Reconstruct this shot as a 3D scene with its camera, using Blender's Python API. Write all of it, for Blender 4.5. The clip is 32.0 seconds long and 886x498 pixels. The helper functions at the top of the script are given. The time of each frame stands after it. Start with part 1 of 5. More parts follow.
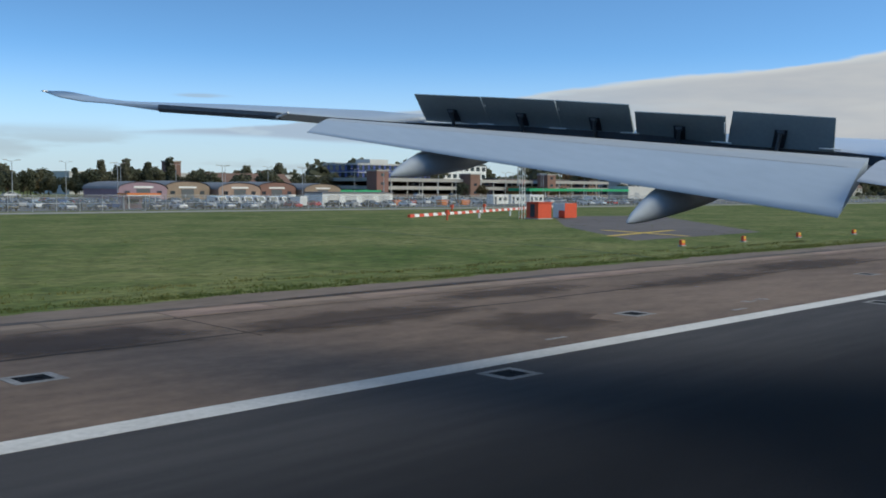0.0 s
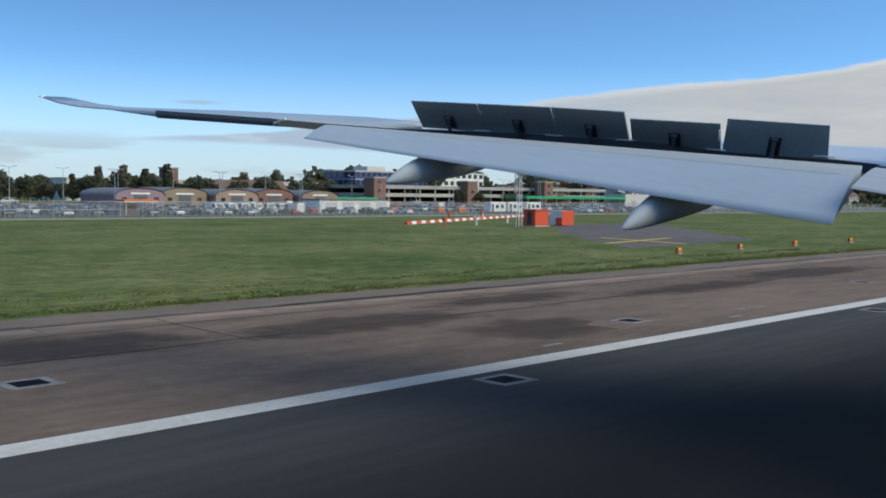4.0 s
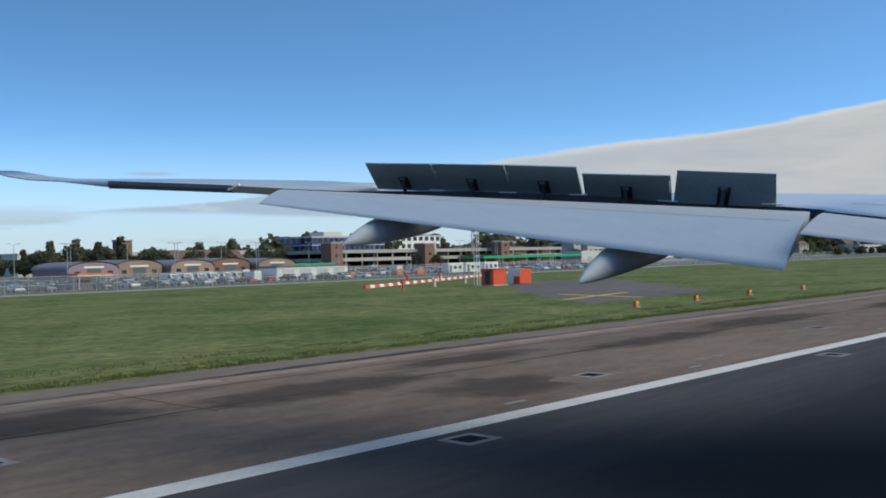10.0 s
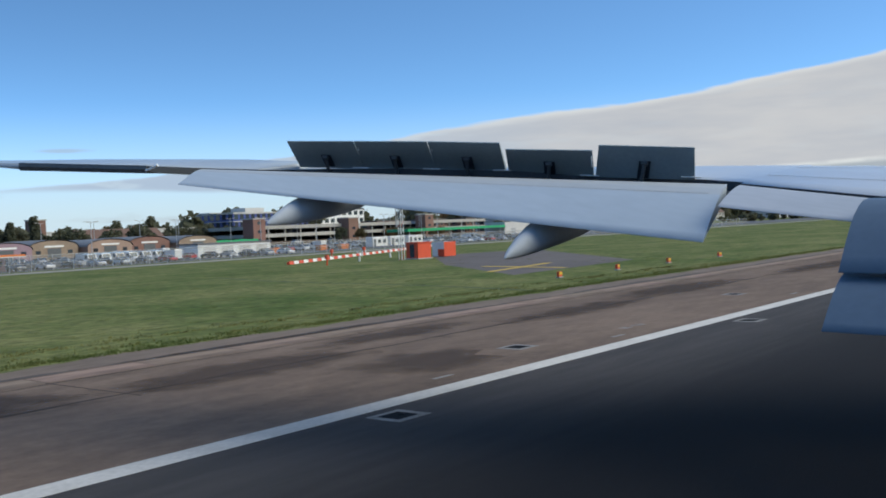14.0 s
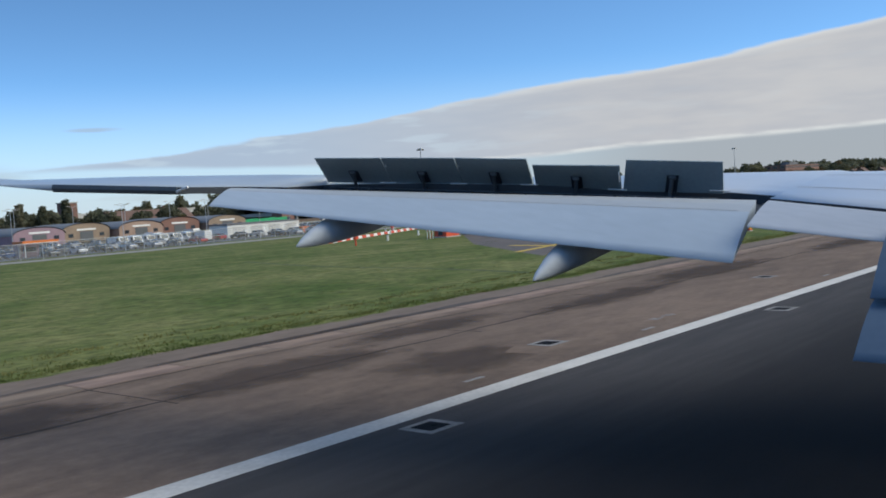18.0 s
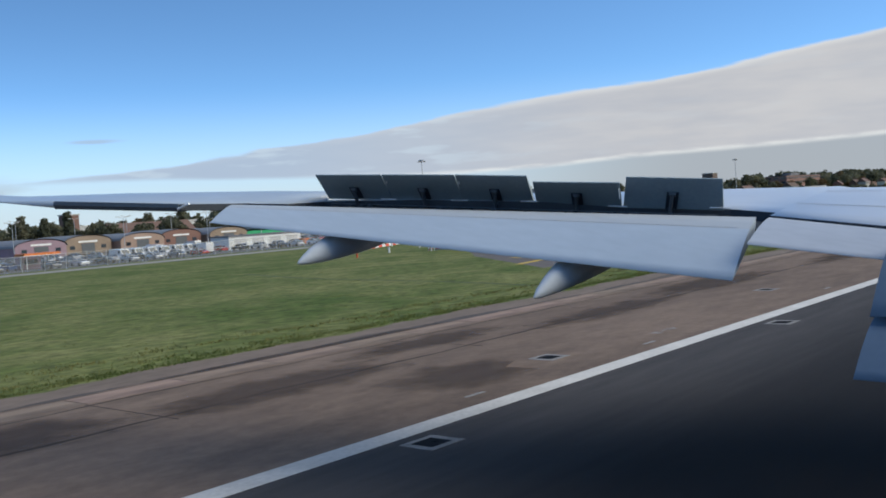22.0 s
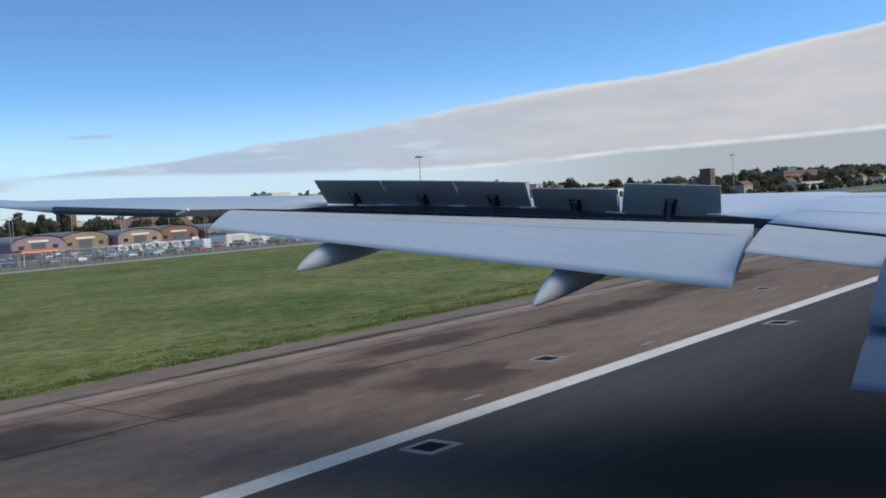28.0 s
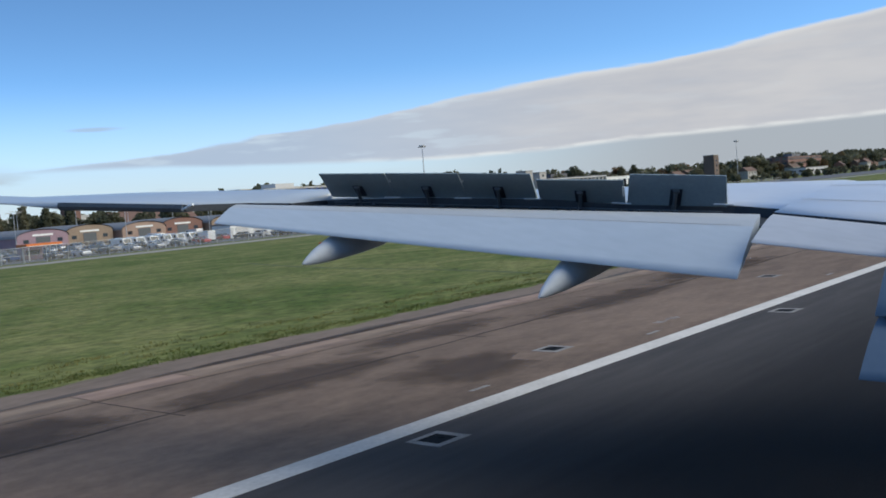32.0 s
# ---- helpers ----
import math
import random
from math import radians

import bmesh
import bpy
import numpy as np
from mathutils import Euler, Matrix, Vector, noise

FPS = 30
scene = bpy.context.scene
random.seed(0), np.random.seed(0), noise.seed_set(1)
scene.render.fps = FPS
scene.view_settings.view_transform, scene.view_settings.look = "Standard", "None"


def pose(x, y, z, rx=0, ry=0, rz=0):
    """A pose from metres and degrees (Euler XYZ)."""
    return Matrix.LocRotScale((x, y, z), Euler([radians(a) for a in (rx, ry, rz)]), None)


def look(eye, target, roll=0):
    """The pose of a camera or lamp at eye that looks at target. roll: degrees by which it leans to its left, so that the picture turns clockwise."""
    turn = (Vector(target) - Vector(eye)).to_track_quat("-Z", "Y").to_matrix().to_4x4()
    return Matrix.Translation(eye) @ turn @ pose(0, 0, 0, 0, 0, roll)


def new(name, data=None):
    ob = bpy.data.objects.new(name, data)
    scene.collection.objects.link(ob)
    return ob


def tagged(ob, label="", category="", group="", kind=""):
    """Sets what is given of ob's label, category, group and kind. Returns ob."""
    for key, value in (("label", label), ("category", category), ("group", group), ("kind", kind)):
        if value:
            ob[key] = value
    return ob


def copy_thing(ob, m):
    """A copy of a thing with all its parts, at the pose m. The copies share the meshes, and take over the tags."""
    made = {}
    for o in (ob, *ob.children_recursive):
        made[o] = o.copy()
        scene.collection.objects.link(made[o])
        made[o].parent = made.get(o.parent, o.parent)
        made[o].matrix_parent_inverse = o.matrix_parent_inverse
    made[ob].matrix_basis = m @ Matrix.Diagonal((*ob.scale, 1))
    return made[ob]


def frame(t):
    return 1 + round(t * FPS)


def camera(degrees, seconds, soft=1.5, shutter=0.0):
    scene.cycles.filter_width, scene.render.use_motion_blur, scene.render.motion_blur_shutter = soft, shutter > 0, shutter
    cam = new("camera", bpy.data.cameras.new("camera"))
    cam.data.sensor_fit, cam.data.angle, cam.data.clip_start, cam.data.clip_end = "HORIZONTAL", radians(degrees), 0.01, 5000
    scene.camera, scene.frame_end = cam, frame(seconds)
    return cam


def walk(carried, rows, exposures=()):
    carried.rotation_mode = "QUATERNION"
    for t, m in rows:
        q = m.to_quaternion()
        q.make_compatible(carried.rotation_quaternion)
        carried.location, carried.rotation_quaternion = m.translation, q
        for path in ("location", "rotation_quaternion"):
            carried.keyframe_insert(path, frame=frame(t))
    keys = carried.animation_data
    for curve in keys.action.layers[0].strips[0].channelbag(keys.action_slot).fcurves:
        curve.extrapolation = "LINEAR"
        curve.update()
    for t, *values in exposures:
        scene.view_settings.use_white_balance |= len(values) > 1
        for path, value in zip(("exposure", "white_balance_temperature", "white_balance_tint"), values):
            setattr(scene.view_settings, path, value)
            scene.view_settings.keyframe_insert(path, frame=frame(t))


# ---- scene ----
# The place stands still in the aircraft's own frame: x ahead along the runway, y out over the left wing, z up.
cam = camera(49.0, 32.0, soft=1.8)
PATH = [
    (0.0, 0.038, 0.165, 4.859, -3.68, -0.56, -44.49),
    (0.5, 0.024, 0.133, 4.881, -3.74, 0.27, -44.54),
    (1.0, 0.028, 0.142, 5.070, -3.20, -0.81, -44.54),
    (1.5, 0.027, 0.142, 5.151, -3.02, -0.87, -44.45),
    (2.0, 0.022, 0.129, 5.125, -2.90, -0.83, -44.60),
    (2.5, 0.023, 0.133, 5.079, -2.49, -0.78, -44.71),
    (3.0, 0.016, 0.123, 5.019, -2.11, -0.94, -44.62),
    (3.5, -0.003, 0.082, 4.917, -3.00, -0.63, -44.55),
    (5.5, 0.025, 0.137, 4.714, -3.31, -1.07, -44.98),
    (6.0, 0.027, 0.142, 4.688, -2.13, -1.08, -44.88),
    (6.5, 0.033, 0.148, 4.684, -1.32, -1.66, -44.68),
    (7.0, 0.034, 0.152, 4.677, -1.46, -1.49, -45.39),
    (7.5, 0.030, 0.135, 4.661, -0.88, -0.81, -46.27),
    (8.0, 0.021, 0.117, 4.694, 0.28, -0.93, -48.02),
    (8.5, 0.013, 0.107, 4.708, 1.06, -0.19, -49.00),
    (9.0, 0.007, 0.102, 4.760, -0.55, -0.53, -49.81),
    (9.5, 0.001, 0.088, 4.763, 0.26, 1.96, -46.18),
    (10.0, -0.002, 0.080, 4.769, 0.41, 1.32, -47.15),
    (10.5, -0.007, 0.073, 4.766, 0.61, 1.77, -48.17),
    (11.0, -0.005, 0.076, 4.769, 0.53, 2.33, -47.23),
    (11.5, -0.009, 0.071, 4.775, 0.06, 3.18, -47.97),
    (12.0, 0.000, 0.089, 4.786, -0.58, 3.01, -50.02),
    (12.5, 0.001, 0.091, 4.776, -1.56, 2.15, -51.83),
    (13.0, 0.008, 0.104, 4.769, -2.88, 2.82, -52.97),
    (13.5, 0.008, 0.110, 4.821, -2.07, 2.49, -52.66),
    (14.0, 0.016, 0.129, 4.872, -1.33, 2.43, -51.63),
    (14.5, 0.008, 0.118, 5.118, -1.34, 3.53, -50.96),
    (16.5, -0.009, 0.071, 5.889, -3.10, 4.97, -49.62),
    (17.0, -0.011, 0.066, 5.902, -3.06, 3.81, -49.56),
    (17.5, -0.014, 0.059, 5.917, -3.03, 3.39, -49.99),
    (18.0, -0.016, 0.052, 5.934, -2.95, 3.64, -50.02),
    (18.5, -0.017, 0.046, 5.953, -2.58, 3.76, -50.20),
    (19.0, -0.019, 0.039, 5.973, -2.28, 3.66, -49.98),
    (19.5, -0.020, 0.033, 5.993, -2.39, 3.89, -49.58),
    (20.0, -0.020, 0.027, 6.013, -2.46, 4.08, -49.06),
    (20.5, -0.021, 0.023, 6.030, -2.28, 3.77, -49.00),
    (21.0, -0.021, 0.019, 6.044, -2.36, 3.98, -49.29),
    (21.5, -0.022, 0.016, 6.055, -2.48, 3.82, -50.23),
    (22.0, -0.024, 0.011, 6.065, -2.29, 3.72, -49.94),
    (22.5, -0.027, 0.006, 6.072, -2.41, 4.42, -48.66),
    (23.0, -0.030, -0.002, 6.079, -2.67, 4.47, -48.96),
    (23.5, -0.035, -0.011, 6.086, -2.71, 3.90, -49.85),
    (24.0, -0.039, -0.020, 6.092, -2.45, 3.83, -49.63),
    (24.5, -0.044, -0.027, 6.100, -2.26, 4.53, -49.29),
    (25.0, -0.047, -0.033, 6.111, -2.33, 3.27, -49.42),
    (25.5, -0.050, -0.036, 6.129, -1.73, 3.47, -49.91),
    (27.5, -0.061, -0.016, 6.287, -2.35, 3.69, -49.75),
    (28.0, -0.063, -0.008, 6.324, -2.59, 3.75, -50.09),
    (28.5, -0.064, -0.001, 6.350, -2.96, 3.60, -50.12),
    (29.0, -0.065, 0.006, 6.367, -2.82, 3.43, -50.19),
    (29.5, -0.066, 0.011, 6.378, -3.20, 4.50, -50.27),
    (30.0, -0.066, 0.016, 6.385, -3.19, 4.06, -50.61),
    (30.5, -0.066, 0.021, 6.391, -3.13, 3.82, -50.92),
    (31.0, -0.066, 0.025, 6.395, -3.10, 3.88, -50.56),
    (31.5, -0.066, 0.029, 6.399, -3.34, 4.25, -49.97),
    (32.0, -0.067, 0.033, 6.402, -3.21, 4.32, -49.89),
]
walk(cam, [(t, pose(x, y, z, 90 + pitch, roll, yaw)) for t, x, y, z, pitch, roll, yaw in PATH],
     [(0.0, -0.14, 6450, -2), (3.5, -0.08, 6450, -2), (6.0, -0.02, 6450, -2), (9.0, -0.05, 6450, -2), (10.0, -0.1, 6455, -2), (12.0, -0.12, 6470, -1), (13.0, 0.06, 6490, 0), (14.0, 0.0, 6500, 0), (17.0, -0.06, 6510, 1), (20.0, -0.04, 6515, 1), (23.0, 0.0, 6520, 2), (32.0, 0.0, 6520, 2)])

# ---- sky, sun ----
SUN_EL, SUN_AZ = 38.0, -60.0          # degrees; azimuth from x towards y: ahead and to the right of the aircraft
world = bpy.data.worlds.new("sky")
scene.world = world
world.use_nodes = True


def build_sky():
    nt = world.node_tree
    nt.nodes.clear()
    N, L = nt.nodes.new, nt.links.new

    def math_node(op, a, b=None):
        n = N("ShaderNodeMath")
        n.operation = op
        for k, v in enumerate((a, b)):
            if v is None:
                continue
            if isinstance(v, (int, float)):
                n.inputs[k].default_value = v
            else:
                L(v, n.inputs[k])
        return n.outputs[0]

    def remap(v, a, b, c, d):
        n = N("ShaderNodeMapRange")
        n.interpolation_type = "SMOOTHSTEP"
        L(v, n.inputs[0])
        for k, x in enumerate((a, b, c, d)):
            n.inputs[k + 1].default_value = x
        return n.outputs[0]

    def mix(f, a, b):
        n = N("ShaderNodeMix")
        n.data_type = "RGBA"
        L(f, n.inputs[0])
        for s, v in ((n.inputs[6], a), (n.inputs[7], b)):
            if isinstance(v, tuple):
                s.default_value = (*v, 1)
            else:
                L(v, s)
        return n.outputs[2]

    tc = N("ShaderNodeTexCoord")
    sep = N("ShaderNodeSeparateXYZ")
    L(tc.outputs["Generated"], sep.inputs[0])
    az = math_node("MULTIPLY", math_node("ARCTAN2", sep.outputs[1], sep.outputs[0]), 57.2958)
    el = math_node("MULTIPLY", math_node("ARCSINE", sep.outputs[2]), 57.2958)
    # sky, its blue drawn down towards the horizon as on a clear autumn morning
    up = N("ShaderNodeVectorMath")
    up.operation = "MULTIPLY"
    up.inputs[1].default_value = (1, 1, 2.6)
    L(tc.outputs["Generated"], up.inputs[0])
    sky = N("ShaderNodeTexSky")
    sky.sky_type, sky.sun_disc = "NISHITA", False
    sky.sun_elevation, sky.sun_rotation = radians(SUN_EL), radians(90 - SUN_AZ)
    sky.air_density, sky.dust_density, sky.ozone_density = 1.0, 0.4, 2.2
    L(up.outputs[0], sky.inputs[0])
    tint = N("ShaderNodeVectorMath")
    tint.operation = "MULTIPLY"
    tint.inputs[1].default_value = SKY_TINT
    L(sky.outputs[0], tint.inputs[0])
    # coordinates for the clouds: stretched along the horizon
    flat = N("ShaderNodeCombineXYZ")
    L(math_node("MULTIPLY", az, 0.10), flat.inputs[0])
    L(math_node("MULTIPLY", el, 0.55), flat.inputs[1])

    def cloud_noise(scale, detail, shift):
        n = N("ShaderNodeTexNoise")
        n.inputs["Scale"].default_value, n.inputs["Detail"].default_value = scale, detail
        m = N("ShaderNodeMapping")
        m.inputs[1].default_value = (shift, shift * 0.7, 0)
        L(flat.outputs[0], m.inputs[0])
        L(m.outputs[0], n.inputs["Vector"])
        return n.outputs[0]

    rough = cloud_noise(1.1, 7, 3.1)
    fine = cloud_noise(4.5, 8, 9.0)
    wob = math_node("ADD", math_node("MULTIPLY", math_node("SUBTRACT", rough, 0.5), 0.7),
                    math_node("MULTIPLY", math_node("SUBTRACT", fine, 0.5), 0.3))
    # the cloud bank: a long wedge that thickens ahead of the aircraft
    def outline(pts):
        total = None
        for (a0, e0), (a1, e1) in zip(pts, pts[1:]):
            step = remap_lin(N, L, az, a0, a1, e0 if total is None else 0.0, e1 if total is None else e1 - e0)
            total = step if total is None else math_node("ADD", total, step)
        return total

    edge = math_node("MULTIPLY", wob, 1.0)
    top = math_node("ADD", outline(((8, 9.2), (14, 8.4), (20, 7.55), (26, 6.85), (32.5, 6.35), (38.5, 5.75), (42.2, 5.15),
                                    (45.5, 4.65), (50.3, 4.3), (55.5, 3.5), (60, 3.24), (65, 3.06))), edge)
    base = math_node("ADD", outline(((8, 2.6), (23, 2.35), (29, 2.3), (34, 2.05), (40, 2.0), (49.5, 2.35), (56, 2.66), (61, 2.74), (65, 2.8))),
                     math_node("MULTIPLY", wob, 0.3))
    above = math_node("SUBTRACT", top, el)
    below = math_node("SUBTRACT", el, base)
    bank = math_node("MULTIPLY", remap(above, 0.0, 0.22, 0, 1), remap(below, -0.08, 0.25, 0, 1))
    bank = math_node("MULTIPLY", bank, remap(az, 57, 66, 1, 0.35))
    # haze low over the horizon, and a grey layer under the bank
    haze = remap(el, 0.0, 8.0, 0.95, 0)
    col = mix(haze, tint.outputs[0], HAZE)
    under = math_node("MULTIPLY", remap(below, 0.05, 0.5, 1, 0), remap(az, 24, 46, 0.95, 0.12))
    col = mix(under, col, GREY)
    # thin streaks of cloud out to the side
    streak = math_node("MULTIPLY", remap(cloud_noise(0.9, 5, 21.0), 0.50, 0.62, 0, 0.45),
                       math_node("MULTIPLY", remap(el, 0.3, 1.2, 0, 1), remap(el, 2.2, 3.6, 1, 0)))
    streak = math_node("MULTIPLY", streak, remap(az, 40, 52, 0, 1))
    col = mix(streak, col, GREY)
    # one small dash of cloud in the open blue
    dx, dy = math_node("MULTIPLY", math_node("SUBTRACT", az, 59.4), 0.5), math_node("MULTIPLY", math_node("SUBTRACT", el, 5.0), 6.0)
    away = math_node("ADD", math_node("ADD", math_node("MULTIPLY", dx, dx), math_node("MULTIPLY", dy, dy)), math_node("MULTIPLY", wob, 2.4))
    col = mix(math_node("MULTIPLY", remap(away, 0.1, 1.1, 1, 0), 0.5), col, GREY)
    # the bank itself: bright rim, pinkish-grey body with soft lumps
    lump = remap(math_node("ADD", math_node("MULTIPLY", rough, 0.75), math_node("MULTIPLY", fine, 0.25)), 0.3, 0.7, 0, 1)
    body = mix(lump, CLOUD_A, CLOUD_B)
    body = mix(remap(az, 26, 54, 0, 0.92), body, (3.7, 4.45, 6.0))
    wisp = math_node("MULTIPLY", remap(cloud_noise(2.2, 4, 33.0), 0.52, 0.66, 0, 0.45), remap(az, 30, 46, 0.15, 1))
    body = mix(wisp, body, HAZE)
    rim = math_node("MULTIPLY", remap(above, 0.05, 0.5, 1, 0), remap(az, 30, 50, 0.55, 0.06))
    body = mix(rim, body, RIM)
    rim2 = math_node("MULTIPLY", remap(below, 0.05, 0.38, 1, 0), math_node("MULTIPLY", remap(fine, 0.35, 0.6, 0.3, 1.0), remap(az, 36, 50, 1.0, 0.05)))
    body = mix(rim2, body, RIM)
    col = mix(bank, col, body)
    bg = N("ShaderNodeBackground")
    L(col, bg.inputs[0])
    bg.inputs[1].default_value = SKY_STRENGTH
    out = N("ShaderNodeOutputWorld")
    L(bg.outputs[0], out.inputs[0])


def remap_lin(N, L, v, a, b, c, d):
    n = N("ShaderNodeMapRange")
    L(v, n.inputs[0])
    for k, x in enumerate((a, b, c, d)):
        n.inputs[k + 1].default_value = x
    return n.outputs[0]


SKY_STRENGTH = 0.12
SKY_TINT = (1.35, 1.75, 2.08)
HAZE, GREY = (5.45, 6.3, 7.5), (3.45, 3.6, 4.15)
CLOUD_A, CLOUD_B, RIM = (4.3, 4.3, 4.95), (5.15, 4.95, 5.35), (7.3, 7.1, 7.3)
build_sky()
sun = new("sun", bpy.data.lights.new("sun", "SUN"))
sun.data.energy, sun.data.angle, sun.data.color = 3.5, radians(62), (1.0, 0.89, 0.74)
a, e = radians(SUN_AZ), radians(SUN_EL)
sun.matrix_world = look((math.cos(a) * math.cos(e) * 50, math.sin(a) * math.cos(e) * 50, math.sin(e) * 50), (0, 0, 0))


# ---- materials ----
def material(name, colour, rough=0.7, metal=0.0, other=None, scale=3.0, amount=0.5, bump=0.0, bump_scale=30.0,
             stretch=(1, 1, 1), random=0.0, fine=None, coat=0.0, spread=0.25):
    """Colour mixed with a second by two scales of noise; random shifts the value from object to object."""
    m = bpy.data.materials.new(name)
    m.use_nodes = True
    nt = m.node_tree
    N, L = nt.nodes.new, nt.links.new
    b = nt.nodes["Principled BSDF"]
    b.inputs["Roughness"].default_value, b.inputs["Metallic"].default_value = rough, metal
    b.inputs["Coat Weight"].default_value = coat
    tc, mp = N("ShaderNodeTexCoord"), N("ShaderNodeMapping")
    mp.inputs[3].default_value = stretch
    L(tc.outputs["Object"], mp.inputs[0])
    n1, n2 = N("ShaderNodeTexNoise"), N("ShaderNodeTexNoise")
    for n, s in ((n1, scale), (n2, fine or scale * 9)):
        n.inputs["Scale"].default_value, n.inputs["Detail"].default_value = s, 6
        L(mp.outputs[0], n.inputs["Vector"])
    av = N("ShaderNodeMath")
    av.operation = "ADD"
    L(n1.outputs[0], av.inputs[0])
    L(n2.outputs[0], av.inputs[1])
    mr = N("ShaderNodeMapRange")
    L(av.outputs[0], mr.inputs[0])
    for k, v in enumerate((1 - spread, 1 + spread, 0.0, amount)):
        mr.inputs[k + 1].default_value = v
    mx = N("ShaderNodeMix")
    mx.data_type = "RGBA"
    L(mr.outputs[0], mx.inputs[0])
    mx.inputs[6].default_value = (*colour, 1)
    mx.inputs[7].default_value = (*(other or tuple(c * 0.6 for c in colour)), 1)
    out = mx.outputs[2]
    if random:
        oi, hs = N("ShaderNodeObjectInfo"), N("ShaderNodeHueSaturation")
        r1 = N("ShaderNodeMapRange")
        L(oi.outputs["Random"], r1.inputs[0])
        r1.inputs[3].default_value, r1.inputs[4].default_value = 1 - random, 1 + random
        L(r1.outputs[0], hs.inputs["Value"])
        r2 = N("ShaderNodeMapRange")
        L(oi.outputs["Random"], r2.inputs[0])
        r2.inputs[3].default_value, r2.inputs[4].default_value = 0.5 + random * 0.08, 0.5 - random * 0.1
        L(r2.outputs[0], hs.inputs["Hue"])
        L(out, hs.inputs["Color"])
        out = hs.outputs[0]
    L(out, b.inputs["Base Color"])
    if bump:
        n3, bp = N("ShaderNodeTexNoise"), N("ShaderNodeBump")
        n3.inputs["Scale"].default_value, n3.inputs["Detail"].default_value = bump_scale, 5
        L(mp.outputs[0], n3.inputs["Vector"])
        L(n3.outputs[0], bp.inputs["Height"])
        bp.inputs["Strength"].default_value, bp.inputs["Distance"].default_value = bump, 0.05
        L(bp.outputs[0], b.inputs["Normal"])
    return m


GRASS = material("grass", (0.068, 0.097, 0.020), 0.95, other=(0.170, 0.170, 0.060), scale=0.11, fine=0.42, amount=1.0, spread=0.25,
                 stretch=(0.50, 0.62, 1), bump=1.0, bump_scale=2.4)


def mottle(m, scale, dark, light):
    """A finer grain over a colour: small darker and lighter flecks."""
    nt = m.node_tree
    N, L = nt.nodes.new, nt.links.new
    tc, mp, nz, mr = N("ShaderNodeTexCoord"), N("ShaderNodeMapping"), N("ShaderNodeTexNoise"), N("ShaderNodeMapRange")
    mp.inputs[3].default_value = (0.8, 1.0, 1)
    L(tc.outputs["Object"], mp.inputs[0])
    L(mp.outputs[0], nz.inputs["Vector"])
    nz.inputs["Scale"].default_value, nz.inputs["Detail"].default_value, nz.inputs["Roughness"].default_value = scale, 6, 0.7
    L(nz.outputs[0], mr.inputs[0])
    for k, v in enumerate((0.36, 0.64, dark, light)):
        mr.inputs[k + 1].default_value = v
    hs, b = N("ShaderNodeHueSaturation"), nt.nodes["Principled BSDF"]
    L(mr.outputs[0], hs.inputs["Value"])
    L(b.inputs["Base Color"].links[0].from_socket, hs.inputs["Color"])
    L(hs.outputs[0], b.inputs["Base Color"])


mottle(GRASS, 1.15, 0.62, 1.42)
BLADES = material("grass_blades", (0.085, 0.118, 0.026), 0.9, other=(0.20, 0.18, 0.06), scale=0.1, fine=1.2, amount=0.8)
ASPHALT = material("runway_asphalt", (0.078, 0.070, 0.066), 0.85, other=(0.050, 0.046, 0.045), scale=0.06, fine=1.6,
                   amount=0.9, stretch=(0.12, 1, 1), bump=0.3, bump_scale=40)
SHOULDER = material("shoulder_asphalt", (0.206, 0.147, 0.109), 0.85, other=(0.124, 0.089, 0.067), scale=0.20, fine=1.1,
                    amount=0.8, spread=0.22, stretch=(0.28, 0.8, 1), bump=0.4, bump_scale=25)
EDGE = material("edge_concrete", (0.335, 0.245, 0.18), 0.85, other=(0.15, 0.108, 0.085), scale=0.14, fine=0.9, amount=0.95, random=0.12,
                stretch=(0.3, 1, 1), bump=0.4)


def blacken_inward(m, edge_y, black):
    """Blackens a runway from its edge to its middle, in uneven streaks."""
    nt = m.node_tree
    N, L = nt.nodes.new, nt.links.new
    tc, sep, mp, nz = N("ShaderNodeTexCoord"), N("ShaderNodeSeparateXYZ"), N("ShaderNodeMapping"), N("ShaderNodeTexNoise")
    mp.inputs[3].default_value = (0.05, 0.9, 1)
    L(tc.outputs["Object"], sep.inputs[0])
    L(tc.outputs["Object"], mp.inputs[0])
    L(mp.outputs[0], nz.inputs["Vector"])
    nz.inputs["Scale"].default_value, nz.inputs["Detail"].default_value = 1.0, 4
    wav = N("ShaderNodeMath")
    wav.operation = "MULTIPLY_ADD"
    L(nz.outputs[0], wav.inputs[0])
    wav.inputs[1].default_value = 2.6
    L(sep.outputs[1], wav.inputs[2])
    mr, mx = N("ShaderNodeMapRange"), N("ShaderNodeMix")
    mr.interpolation_type = "SMOOTHSTEP"
    L(wav.outputs[0], mr.inputs[0])
    for k, v in enumerate((edge_y + 1.3, black + 1.3, 0.0, 0.86)):
        mr.inputs[k + 1].default_value = v
    mx.data_type = "RGBA"
    b = nt.nodes["Principled BSDF"]
    L(mr.outputs[0], mx.inputs[0])
    L(b.inputs["Base Color"].links[0].from_socket, mx.inputs[6])
    mx.inputs[7].default_value = (0.0075, 0.007, 0.0075, 1)
    L(mx.outputs[2], b.inputs["Base Color"])


